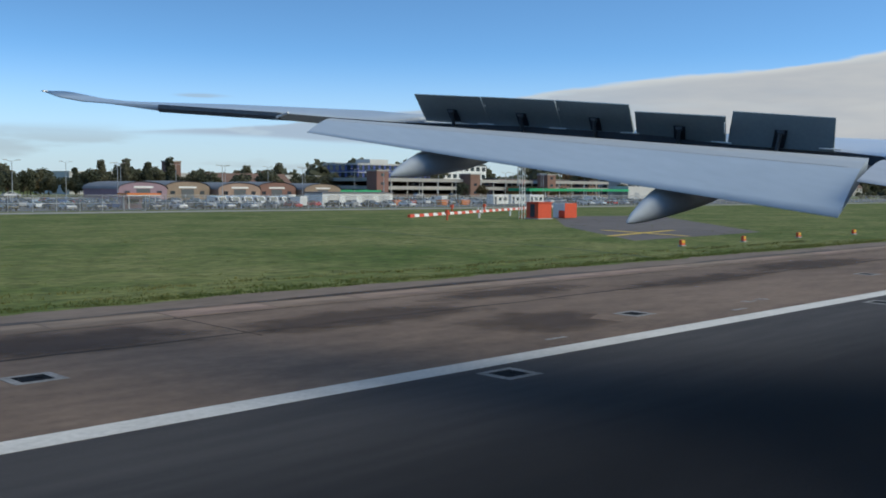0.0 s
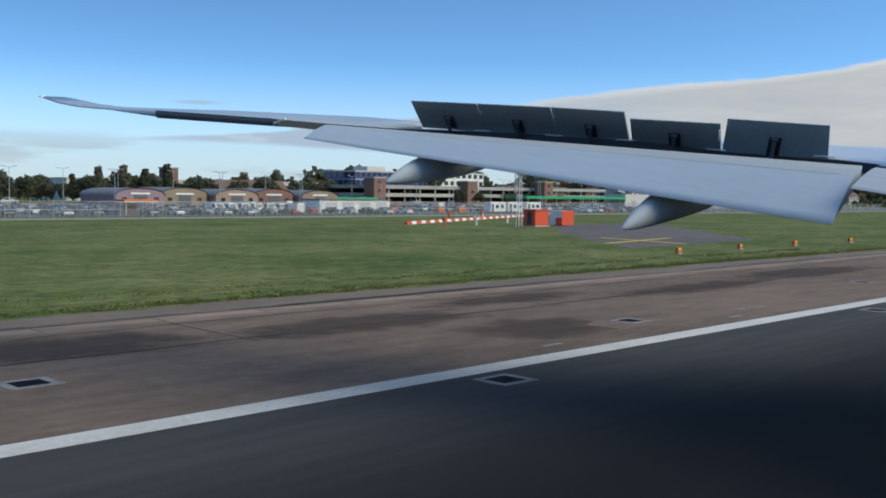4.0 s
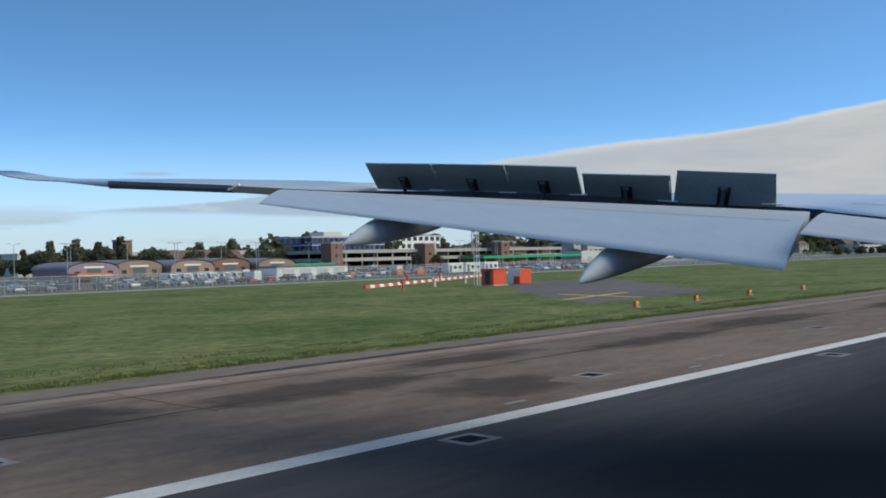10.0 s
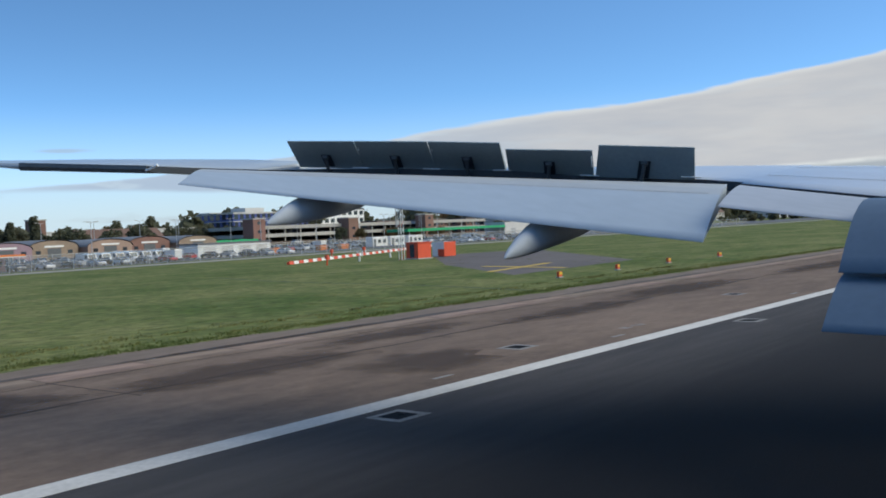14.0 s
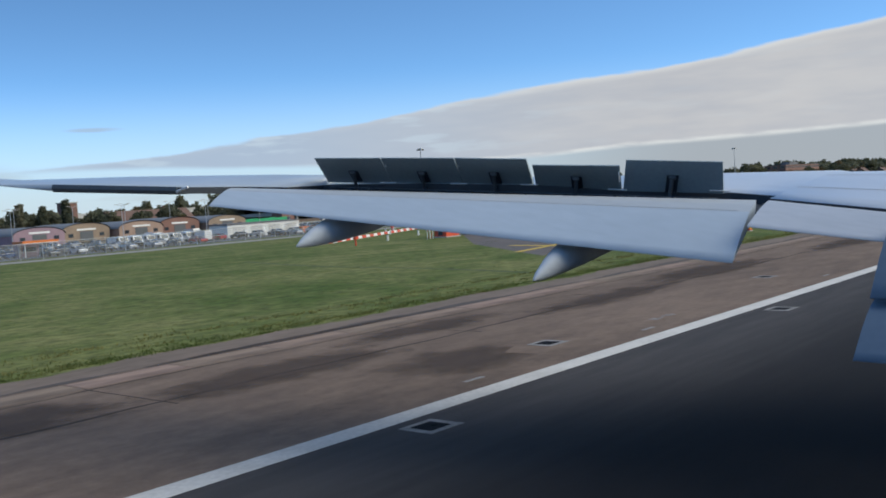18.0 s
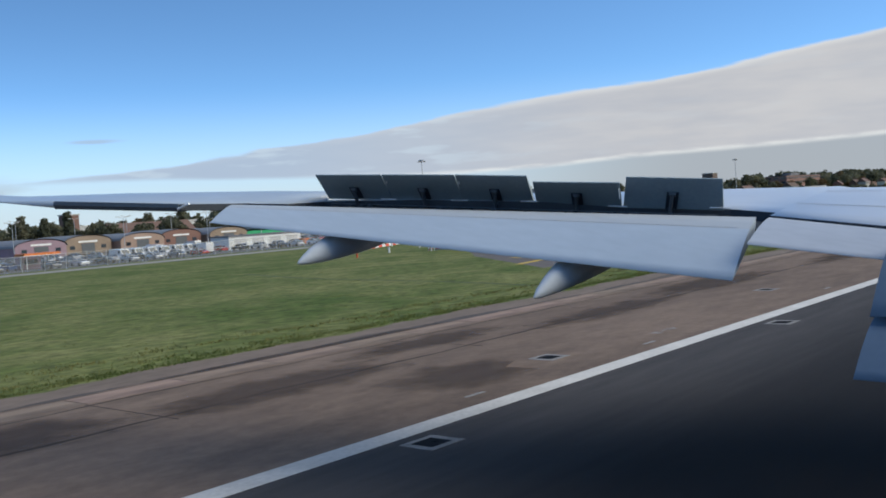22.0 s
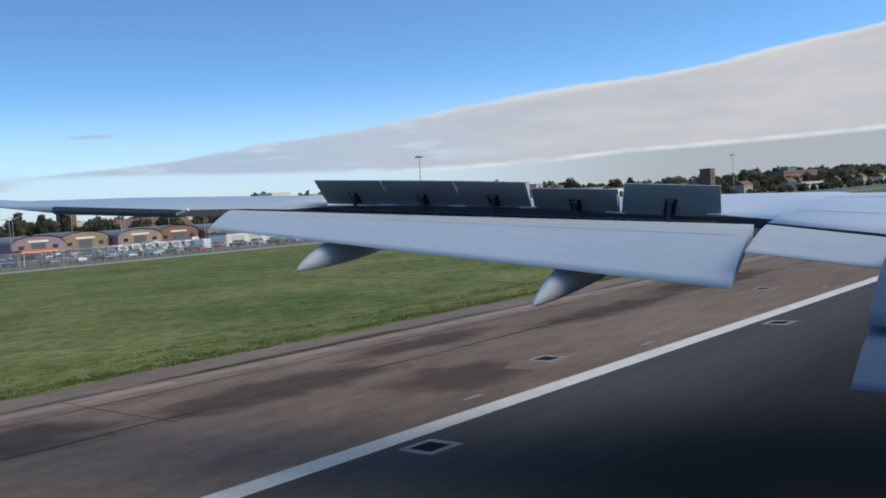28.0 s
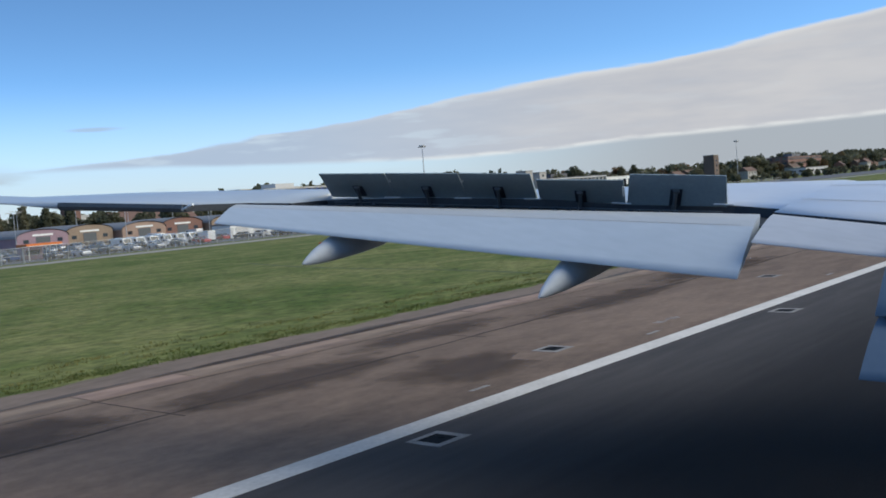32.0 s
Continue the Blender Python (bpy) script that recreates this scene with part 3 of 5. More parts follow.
# spoilers: span from, to (outer first), top z at both ends, hinge z at both ends
SPOILERS = ((18.12, 16.385, 7.14, 7.01, 6.55, 6.40), (16.36, 14.555, 7.01, 6.865, 6.39, 6.25), (14.53, 12.85, 6.865, 6.71, 6.24, 6.11),
            (12.83, 10.91, 6.57, 6.41, 6.08, 5.86), (10.86, 8.87, 6.535, 6.34, 5.85, 5.66))
for k, (ya, yb, za, zb, ha, hb) in enumerate(SPOILERS):
    sh = 0.42 if k < 3 else 0.35
    lean = 2.15 if k < 3 else 2.35 if k == 3 else 2.55
    def hinge_x(y):
        return 17.66 - 0.31 * (y - 7.9) + 3.02
    def top_x(y):
        return 17.66 - 0.31 * (y - 7.9) + lean
    c = [Vector((hinge_x(ya) - 0.05, ya + sh, ha)), Vector((hinge_x(yb) - 0.05, yb + sh * (0.97 if k < 4 else 0.6), hb)),
         Vector((top_x(yb), yb, zb)), Vector((top_x(ya), ya, za))]
    nrm = (c[1] - c[0]).cross(c[3] - c[0]).normalized()
    if nrm.x > 0:
        nrm = -nrm
    b = bmesh.new()
    f0 = [b.verts.new(p) for p in c]
    f1 = [b.verts.new(p - nrm * (0.10 if q < 2 else 0.025)) for q, p in enumerate(c)]
    b.faces.new(f0)
    b.faces.new(f1[::-1]).material_index = 1
    for q in range(4):
        b.faces.new((f0[q], f1[q], f1[(q + 1) % 4], f0[(q + 1) % 4]))
    bmesh.ops.recalc_face_normals(b, faces=b.faces)
    sp = part("spoiler", b, (SPOILER, PAINT), plane, "raised spoiler panel with a dark grey underside")
    # actuator, its recess, and the pale hinge strip
    mid = (c[0] + c[1] + c[2] + c[3]) / 4 + (c[0] - c[3]) * 0.12
    w, h = (c[1] - c[0]).normalized(), (c[3] - c[0]).normalized()
    rb = bmesh.new()
    p = [mid + nrm * 0.012 - w * 0.13 + h * 0.16, mid + nrm * 0.012 + w * 0.13 + h * 0.16, mid + nrm * 0.012 + w * 0.13 - h * 0.30, mid + nrm * 0.012 - w * 0.13 - h * 0.30]
    q0 = [rb.verts.new(v) for v in p]
    q1 = [rb.verts.new(v + nrm * 0.02) for v in p]
    rb.faces.new(q1)
    for q in range(4):
        rb.faces.new((q0[q], q0[(q + 1) % 4], q1[(q + 1) % 4], q1[q]))
    bmesh.ops.recalc_face_normals(rb, faces=rb.faces)
    part("actuator_plate", rb, DARK, sp)
    ab = rod(bmesh.new(), mid + nrm * 0.06 + h * 0.1, mid + nrm * 0.22 - h * 0.42, 0.045)
    rod(ab, mid + nrm * 0.05 + h * 0.12 - w * 0.07, mid + nrm * 0.05 + h * 0.12 + w * 0.07, 0.05)
    part("actuator_rod", ab, FITTING, sp)
    hp = c[1] + nrm * 0.04 + h * 0.10
    sb = rod(bmesh.new(), hp - w * 0.30, hp + w * 0.14, 0.017, n=6)
    part("hinge_strip", sb, WHITE, sp, "thin pale hinge strip")
    for q in range(4):
        o = c[0].lerp(c[1], 0.15 + 0.23 * q) + nrm * 0.06 - h * 0.07
        part("hinge_fitting", rod(bmesh.new(), o, o - h * 0.12 + nrm * 0.1, 0.03, n=6), FITTING, sp)
# the cove below the spoilers: brackets, pipes and small pale tags
pa, pb = (17.66 - 0.31 * (18.1 - 7.9) + 2.78, 18.3, 6.42), (17.66 - 0.31 * (9.0 - 7.9) + 2.78, 9.1, 5.56)
for dz, rr in ((0.0, 0.018), (-0.07, 0.026)):
    part("hydraulic_line", rod(bmesh.new(), Vector(pa) + Vector((0, 0, dz)), Vector(pb) + Vector((0, 0, dz)), rr, n=8), FITTING, wing, "dark grey hydraulic pipe in the cove")
for q in range(46):
    o = Vector(pa).lerp(Vector(pb), (q + rng.uniform(0.1, 0.9)) / 46)
    w0, h0 = rng.uniform(0.03, 0.10), rng.uniform(0.05, 0.13)
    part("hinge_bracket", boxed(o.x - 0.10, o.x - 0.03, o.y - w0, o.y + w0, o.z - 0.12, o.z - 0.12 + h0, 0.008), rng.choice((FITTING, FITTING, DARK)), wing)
# gap edges between raised panels: pale tips
for y, z in ((16.37, 6.95), (14.54, 6.80), (10.89, 6.2)):
    x = 17.66 - 0.31 * (y - 7.9) + 2.3
    part("panel_edge_strip", rod(bmesh.new(), (x - 0.03, y, z + 0.08), (x + 0.1, y + 0.07, z - 0.14), 0.017, n=6), WHITE, wing)


def canoe(tip, nose, width, depth, label):
    tip, nose = Vector(tip), Vector(nose)
    d = nose - tip
    rs = []
    for u, r in ((0.0, 0.03), (0.012, 0.12), (0.045, 0.29), (0.12, 0.54), (0.22, 0.77), (0.35, 0.94), (0.48, 1.0), (0.64, 0.95), (0.8, 0.75), (0.92, 0.45), (1.0, 0.06)):
        p = tip + d * u
        p.z = tip.z + d.z * (1 - (1 - u) ** 2.2)
        p.z += depth * 0.30 * (1 - r) * (1.0 if u > 0.5 else -0.15)
        rs.append([(p.x, p.y + math.cos(a) * r * width / 2, p.z + math.sin(a) * r * depth / 2) for a in [2 * math.pi * k / 18 for k in range(18)]])
    return part("flap_track_fairing", loft(rs), FAIRING, plane, label)


canoe((14.40, 16.47, 5.12), (18.0, 16.2, 5.66), 0.54, 0.70, "smooth pale grey canoe-shaped flap track fairing")
canoe((16.02, 11.27, 4.22), (20.2, 10.95, 5.0), 0.60, 0.80, "smooth pale grey canoe-shaped flap track fairing")
# faint spanwise joints in the inner wing's upper skin
SEAM_W = material("skin_joint", (0.44, 0.465, 0.50), 0.5, other=(0.38, 0.40, 0.44), scale=3)
for idx in (2, 4):
    pa = [Vector(rings[i][idx]) + Vector((0, 0, 0.006)) for i in range(5)]
    pb = [p + (Vector(rings[i][idx + 1]) - Vector(rings[i][idx])).normalized() * 0.06 for i, p in enumerate(pa)]
    ribbon(pa, pb, SEAM_W, wing)
# fuselage: a plain tube behind the camera's window line, with tail cone and nose
rs = []
for x, r, dz in ((-34, 0.25, 1.5), (-30, 0.9, 1.2), (-24, 1.9, 0.75), (-16, 2.7, 0.3), (-8, 3.02, 0), (0, 3.05, 0), (14, 3.05, 0), (30, 3.05, 0), (34, 2.8, -0.1), (37, 2.2, -0.3), (39, 1.3, -0.55), (40, 0.3, -0.7)):
    rs.append([(x, -3.55 + math.cos(a) * r, 5.65 + dz + math.sin(a) * r) for a in [2 * math.pi * k / 36 for k in range(36)]])
body = part("fuselage", loft(rs), WHITE, plane, "white painted fuselage")
win = boxed(-0.12, 0.12, -0.02, 0.02, -0.17, 0.17, 0.01)
win_me = mesh_of("cabin_window", win, GLASS)
for k in range(22):
    x = -6 + k * 1.6
    if abs(x - 0.4) > 1.2:
        o = part("cabin_window", win_me, GLASS, body)
        o.matrix_basis = pose(x, -0.53, 6.05)
part("wing_root_fairing", boxed(20.5, 33.5, -1.2, -0.35, 3.2, 5.3, 0.35), PAINT, plane)
for nm, gx, gy, pairs in (("main_gear", 17.2, -0.9, 3), ("main_gear", 17.2, -6.2, 3), ("nose_gear", 33.0, -3.55, 1)):
    leg = part(nm, rod(bmesh.new(), (gx, gy, 0.7), (gx, gy, 3.4), 0.2), STEEL, plane, "bare metal undercarriage leg")
    for q in range(pairs):
        for s in (-0.6, 0.6):
            wx = gx + (q - (pairs - 1) / 2) * 1.45
            part("wheel", rod(bmesh.new(), (wx, gy + s - 0.22, 0.70), (wx, gy + s + 0.22, 0.70), 0.67, n=24), TYRE, leg)

# ---- marks and lights on the runway ----
PIT_DARK = material("pit_lid_iron", (0.012, 0.012, 0.013), 0.8, other=(0.006, 0.006, 0.007), scale=8, amount=0.7)
PIT = material("worn_border_paint", (0.34, 0.325, 0.305), 0.75, other=(0.17, 0.16, 0.15), scale=1.2, fine=9, amount=0.9)
for m in (PIT_DARK, PIT):
    m.node_tree.nodes["Principled BSDF"].inputs["Specular IOR Level"].default_value = 0.05
pit_frame, pit_core = bmesh.new(), boxed(-0.41, 0.41, -0.37, 0.37, 0.0, 0.006)
for x0, x1, y0, y1 in ((-0.66, 0.64, 0.38, 0.56), (-0.64, 0.68, -0.60, -0.38), (-0.66, -0.42, -0.38, 0.38), (0.42, 0.66, -0.38, 0.38)):
    box(pit_frame, x0, x1, y0, y1, 0.0, 0.008)
pit = thing("runway_light_pit", "square inset runway light with a pale painted border", "runway light", "lights along the edge line", (18.8, 16.75, 0.031))
part("border", pit_frame, PIT, pit)
part("lid", pit_core, PIT_DARK, pit)
part("lens", rod(bmesh.new(), (0.15, 0, 0.0), (0.15, 0, 0.02), 0.11, 0.08, 12), PIT_DARK, pit)
for x, y in ((-5.5, 16.8), (43.0, 16.7), (66.5, 16.7), (90.5, 16.8), (115, 16.7), (31.5, 21.6), (9.5, 24.2), (57.0, 23.0)):
    copy_thing(pit, pose(x, y, 0.031 if y < 19 else 0.027, 0, 0, rng.uniform(-3, 3)))
dash = thing("painted_dash", "short faded white dash beside the edge line", "line marking", "dashes beside the line", (36.0, 19.6, 0.027))
part("paint", boxed(-0.5, 0.5, -0.09, 0.09, 0, 0.006), PIT, dash)
for x in (2.0, 24.4, 58, 80):
    copy_thing(dash, pose(x, 19.7, 0.027))
sign = thing("painted_mark", "small worn white painted mark on the shoulder", "line marking", at=(38.5, 20.7, 0.027))
for k, (x0, w, d) in enumerate(((0, 0.12, 0.5), (0.3, 0.12, 0.5), (0.12, 0.18, 0.1), (0.7, 0.3, 0.1), (1.25, 0.12, 0.5), (1.6, 0.3, 0.12), (1.6, 0.12, 0.5))):
    part("bar", boxed(x0, x0 + w, -d / 2, d / 2, 0, 0.005 + 0.0006 * k), PIT, sign)
STAIN = material("damp_stain", (0.072, 0.053, 0.043), 0.8, other=(0.115, 0.083, 0.065), scale=0.4, fine=3, amount=0.9)


def feather(m):
    """Lets a flat stain fade out unevenly towards its rim."""
    nt = m.node_tree
    N, L = nt.nodes.new, nt.links.new
    tc, vm, ln, nz = N("ShaderNodeTexCoord"), N("ShaderNodeVectorMath"), N("ShaderNodeVectorMath"), N("ShaderNodeTexNoise")
    vm.operation, ln.operation = "MULTIPLY_ADD", "LENGTH"
    vm.inputs[1].default_value, vm.inputs[2].default_value = (2, 2, 0), (-1, -1, 0)
    L(tc.outputs["Generated"], vm.inputs[0])
    L(vm.outputs[0], ln.inputs[0])
    nz.inputs["Scale"].default_value, nz.inputs["Detail"].default_value = 0.55, 6
    L(tc.outputs["Object"], nz.inputs["Vector"])
    ad, mr = N("ShaderNodeMath"), N("ShaderNodeMapRange")
    ad.operation = "MULTIPLY_ADD"
    L(nz.outputs[0], ad.inputs[0])
    ad.inputs[1].default_value = 0.9
    L(ln.outputs["Value"], ad.inputs[2])
    L(ad.outputs[0], mr.inputs[0])
    for k, v in enumerate((0.82, 1.22, 0.64, 0.0)):
        mr.inputs[k + 1].default_value = v
    tr, mx = N("ShaderNodeBsdfTransparent"), N("ShaderNodeMixShader")
    L(mr.outputs[0], mx.inputs[0])
    L(tr.outputs[0], mx.inputs[1])
    L(nt.nodes["Principled BSDF"].outputs[0], mx.inputs[2])
    L(mx.outputs[0], nt.nodes["Material Output"].inputs[0])


feather(STAIN)
STAIN.node_tree.nodes["Principled BSDF"].inputs["Specular IOR Level"].default_value = 0.1


def blob(cx, cy, rx, ry, z, seed):
    r = random.Random(seed)
    b = bmesh.new()
    ph = [r.uniform(0, 6.3) for _ in range(3)]
    vs = []
    for k in range(28):
        a = 2 * math.pi * k / 28
        q = 1 + 0.22 * math.sin(2 * a + ph[0]) + 0.16 * math.sin(3 * a + ph[1]) + 0.1 * math.sin(5 * a + ph[2])
        vs.append(b.verts.new((cx + rx * q * math.cos(a), cy + ry * q * math.sin(a), z)))
    b.faces.new(vs)
    return b


for k, (x, y, rx, ry) in enumerate(((13, 29.0, 6.5, 2.6), (23.5, 27.6, 6.5, 3.0), (27.0, 22.6, 4.2, 3.0), (33.5, 29.6, 6, 2.2), (45, 27.4, 9, 2.4), (62, 28.5, 12, 2.6), (31, 34.0, 14, 0.5), (88, 27, 14, 3.0))):
    tagged(part("damp_stain", blob(x, y, rx, ry, 0.0305 + 0.0006 * k, k), STAIN), "dark damp stain on the weathered shoulder", "stain", kind="structure")

# ---- grass: a fringe of tufts along the paving ----
def tufts(name, n, place, size, mat, label, seed, clump=14):
    """Blades in loose clumps of uneven size."""
    r = np.random.RandomState(seed)
    cx, cy = place(r, n // clump + 1)
    own = r.randint(0, len(cx), n)
    wide = r.uniform(0.12, 0.65, len(cx))[own]
    px, py = cx[own] + r.normal(0, 1.6, n) * wide, cy[own] + np.abs(r.normal(0, 0.8, n)) * wide
    m = 3
    a = r.uniform(0, 2 * np.pi, (n, m))
    lean = r.uniform(0.15, 0.6, (n, m))
    h = size * r.uniform(0.5, 1.4, (n, m))
    w = 0.22 * h
    bx, by = px[:, None] + r.normal(0, 0.05, (n, m)), py[:, None] + r.normal(0, 0.05, (n, m))
    dx, dy = np.cos(a), np.sin(a)
    v = np.stack([np.stack([bx - dy * w, by + dx * w, 0 * h], -1), np.stack([bx + dy * w, by - dx * w, 0 * h], -1),
                  np.stack([bx + dx * h * lean, by + dy * h * lean, h], -1)], 2).reshape(-1, 3)
    f = np.arange(len(v)).reshape(-1, 3)
    me = bpy.data.meshes.new(name)
    me.from_pydata(v.tolist(), [], f.tolist())
    me.materials.append(mat)
    return tagged(new(name, me), label, "grass", kind="stuff")


tufts("grass_fringe", 12000, lambda r, n: (r.uniform(4, 130, n), 36.55 + np.abs(r.normal(0, 0.7, n))), 0.10, BLADES,
      "ragged fringe of grass along the paved edge", 1)
tufts("grass_tufts", 6000, lambda r, n: (8 + 120 * r.uniform(0, 1, n) ** 1.2, 37.2 + 60 * r.uniform(0, 1, n) ** 1.3), 0.05, BLADES,
      "scattered tufts in the mown grass", 2)
# a low barrier of red and white blocks on a disused taxiway

def barrier_block(mat, label):
    t = thing("barrier_block", label, "barrier", "barrier row")
    b = loft([[(x, -0.25, 0), (x, 0.25, 0), (x, 0.15, 0.45), (x, -0.15, 0.45)] for x in (-0.95, 0.95)], smooth=False)
    part("block", b, mat, t)
    part("grip", boxed(-0.3, 0.3, -0.06, 0.06, 0.45, 0.5, 0.015), mat, t)
    return t


blocks = (barrier_block(RED, "red plastic barrier block in a low row"), barrier_block(WHITE, "white plastic barrier block in a low row"))
d = Vector((90, 43, 0))
turn = math.degrees(math.atan2(d.y, d.x))
for k in range(48):
    p = Vector((103, 112, 0.0)) + d * (k / 48.0)
    if k < 2:
        blocks[k].matrix_world = pose(*p, 0, 0, turn)
    else:
        copy_thing(blocks[k % 2], pose(*p, 0, 0, turn))

# the grass creeps unevenly over the paved edge
verge = bmesh.new()
inner, outer = [], []
for k in range(700):
    x = -20 + k * 0.28
    w = 0.35 * math.sin(x * 0.31) + 0.25 * math.sin(x * 0.83 + 1) + 0.16 * math.sin(x * 2.3) + rng.uniform(-0.12, 0.12)
    inner.append(verge.verts.new((x, 36.55 + w * 0.7, 0.033)))
    outer.append(verge.verts.new((x, 37.6, 0.034)))
for k in range(699):
    verge.faces.new((inner[k], inner[k + 1], outer[k + 1], outer[k]))
tagged(part("grass_verge", verge, GRASS), "uneven edge of grass growing over the paving", "grass", kind="structure")
# bare soil between paving and grass
soil = bmesh.new()
inner, outer = [], []
for k in range(420):
    x = -10 + k * 0.35
    w = 0.4 * math.sin(x * 0.21 + 2) + 0.3 * math.sin(x * 0.57) + 0.15 * math.sin(x * 1.9 + 1) + rng.uniform(-0.1, 0.1)
    inner.append(soil.verts.new((x, 35.75 + w * 0.6, 0.0308)))
    outer.append(soil.verts.new((x, 37.3, 0.0318)))
for k in range(419):
    soil.faces.new((inner[k], inner[k + 1], outer[k + 1], outer[k]))
tagged(part("soil_strip", soil, SOIL), "ragged strip of bare brown soil along the grass", "soil", kind="structure")
# a closed taxiway: brown paving with a yellow cross
patch = bmesh.new()
for p in ((76, 52), (104, 54), (150, 98), (128, 104), (96, 76)):
    patch.verts.new((*p, 0.010))
patch.faces.new(patch.verts)
closed = tagged(part("closed_taxiway", patch, WORN), "brown disused taxiway paving in the grass", "taxiway", kind="structure")
YELLOW = material("yellow_paint", (0.62, 0.40, 0.03), 0.7, other=(0.45, 0.3, 0.04), scale=0.6, fine=5, amount=0.6)
cross = thing("yellow_cross", "large yellow painted cross closing the taxiway", "cross marking", at=(90, 60.5, 0.012), turn=12)
part("long_bar", boxed(-9, 9, -0.45, 0.45, 0, 0.006), YELLOW, cross)
cb = boxed(-7, 7, -0.45, 0.45, 0, 0.010)
bmesh.ops.rotate(cb, verts=cb.verts, cent=(0, 0, 0), matrix=Matrix.Rotation(radians(62), 3, "Z"))
part("cross_bar", cb, YELLOW, cross)
# a dark wheel rut across the grass
RUT = material("wheel_rut", (0.035, 0.05, 0.012), 0.95, other=(0.07, 0.075, 0.02), scale=0.5, fine=4, amount=0.8)
rut = bmesh.new()
side_a, side_b = [], []
for k in range(60):
    u = k / 59
    x, y = lerp(58, 72, u) + 0.8 * math.sin(u * 7), lerp(37.3, 92, u)
    w = 0.30 + 0.06 * math.sin(k * 0.9) + 0.05 * math.sin(k * 2.3)
    side_a.append(rut.verts.new((x - w * 0.6, y + w * 0.8, 0.008)))
    side_b.append(rut.verts.new((x + w * 0.6, y - w * 0.8, 0.008)))
for k in range(59):
    rut.faces.new((side_a[k], side_b[k], side_b[k + 1], side_a[k + 1]))
tagged(part("wheel_rut", rut, RUT), "dark muddy wheel rut across the airfield grass", "rut", kind="structure")

# ---- airfield equipment on the grass ----
cabin = thing("equipment_cabin", "orange-red equipment cabin standing on the grass", "cabin", at=(116, 97, 0))
part("body", boxed(-1.6, 1.6, -1.2, 1.2, 0.15, 2.5, 0.04), RED, cabin)
part("roof", boxed(-1.75, 1.75, -1.35, 1.35, 2.5, 2.62, 0.02), RED, cabin)
part("door", boxed(-1.64, -1.60, -0.5, 0.4, 0.3, 2.3), DARK, cabin, "dark side door")
part("plinth", boxed(-1.8, 1.8, -1.4, 1.4, 0, 0.15), CONCRETE, cabin)
check = thing("chequered_cabin", "red and white chequered cabin on the grass", "cabin", at=(123, 97.5, 0))
part("body", boxed(-1.5, 1.5, -1.2, 1.2, 0.1, 2.4), WHITE, check)
for i in range(2):
    for j in range(2):
        part("red_panel", boxed(-1.5 + (1.5 if (i + j) % 2 else 0), (1.5 if (i + j) % 2 else 0), -1.23, -1.2, 0.1 + 1.15 * j, 1.25 + 1.15 * j), RED, check)
part("red_side", boxed(-1.53, -1.5, -1.2, 0, 0.1, 1.25), RED, check)
mast = thing("lattice_mast", "white and red lattice mast beside the equipment cabin", "mast", at=(112, 97, 0))
for k, (mx, my) in enumerate(((-0.3, -0.3), (0.3, -0.3), (0.3, 0.3), (-0.3, 0.3))):
    part("leg", rod(bmesh.new(), (mx, my, 0), (mx * 0.8, my * 0.8, 9.0), 0.05, n=6), WHITE, mast)
for k in range(9):
    z = k * 1.0
    for (ax, ay), (bx, by) in (((-0.3, -0.3), (0.3, -0.3)), ((-0.3, 0.3), (-0.3, -0.3))):
        part("brace", rod(bmesh.new(), (ax, ay, z), (bx, by, z + 1.0), 0.03, n=5), RED if k in (0, 1, 5) else WHITE, mast)
part("top_plate", boxed(-0.45, 0.45, -0.45, 0.45, 9.0, 9.08), WHITE, mast)
part("antenna", boxed(-0.7, -0.4, -0.15, 0.15, 8.2, 8.7, 0.03), POLE, mast)
post = thing("marker_post", "small red marker post in the grass", "marker", "markers in the grass", (99, 100, 0))
part("stem", rod(bmesh.new(), (0, 0, 0), (0, 0, 0.9), 0.12), RED, post)
part("head", rod(bmesh.new(), (0, 0, 0.9), (0, 0, 1.5), 0.36, 0.3), RED, post)
for x, y in ((128, 128), (140, 131)):
    copy_thing(post, pose(x, y, 0))
wpost = thing("white_marker", "short white marker post in the grass", "marker", "markers in the grass", (110, 104, 0))
part("stem", rod(bmesh.new(), (0, 0, 0), (0, 0, 0.8), 0.16), WHITE, wpost)
part("cap", rod(bmesh.new(), (0, 0, 0.8), (0, 0, 0.9), 0.2), POLE, wpost)
for x, y in ((132, 124), (136, 129), (124, 110), (150, 140)):
    copy_thing(wpost, pose(x, y, 0))

light = thing("edge_marker", "small orange and white marker light in the grass", "marker", "marker lights", (72, 44.5, 0))
part("base", boxed(-0.35, 0.35, -0.2, 0.2, 0, 0.12, 0.02), CONCRETE, light)
part("box", boxed(-0.3, 0.3, -0.12, 0.12, 0.12, 0.55, 0.03), RED, light, "orange-red box")
part("face", boxed(-0.26, 0.26, -0.135, -0.12, 0.3, 0.52), YELLOW, light)
for x, y in ((83, 44.8), (95, 45.2), (108, 45.0)):
    copy_thing(light, pose(x, y, 0, 0, 0, rng.uniform(-8, 8)))

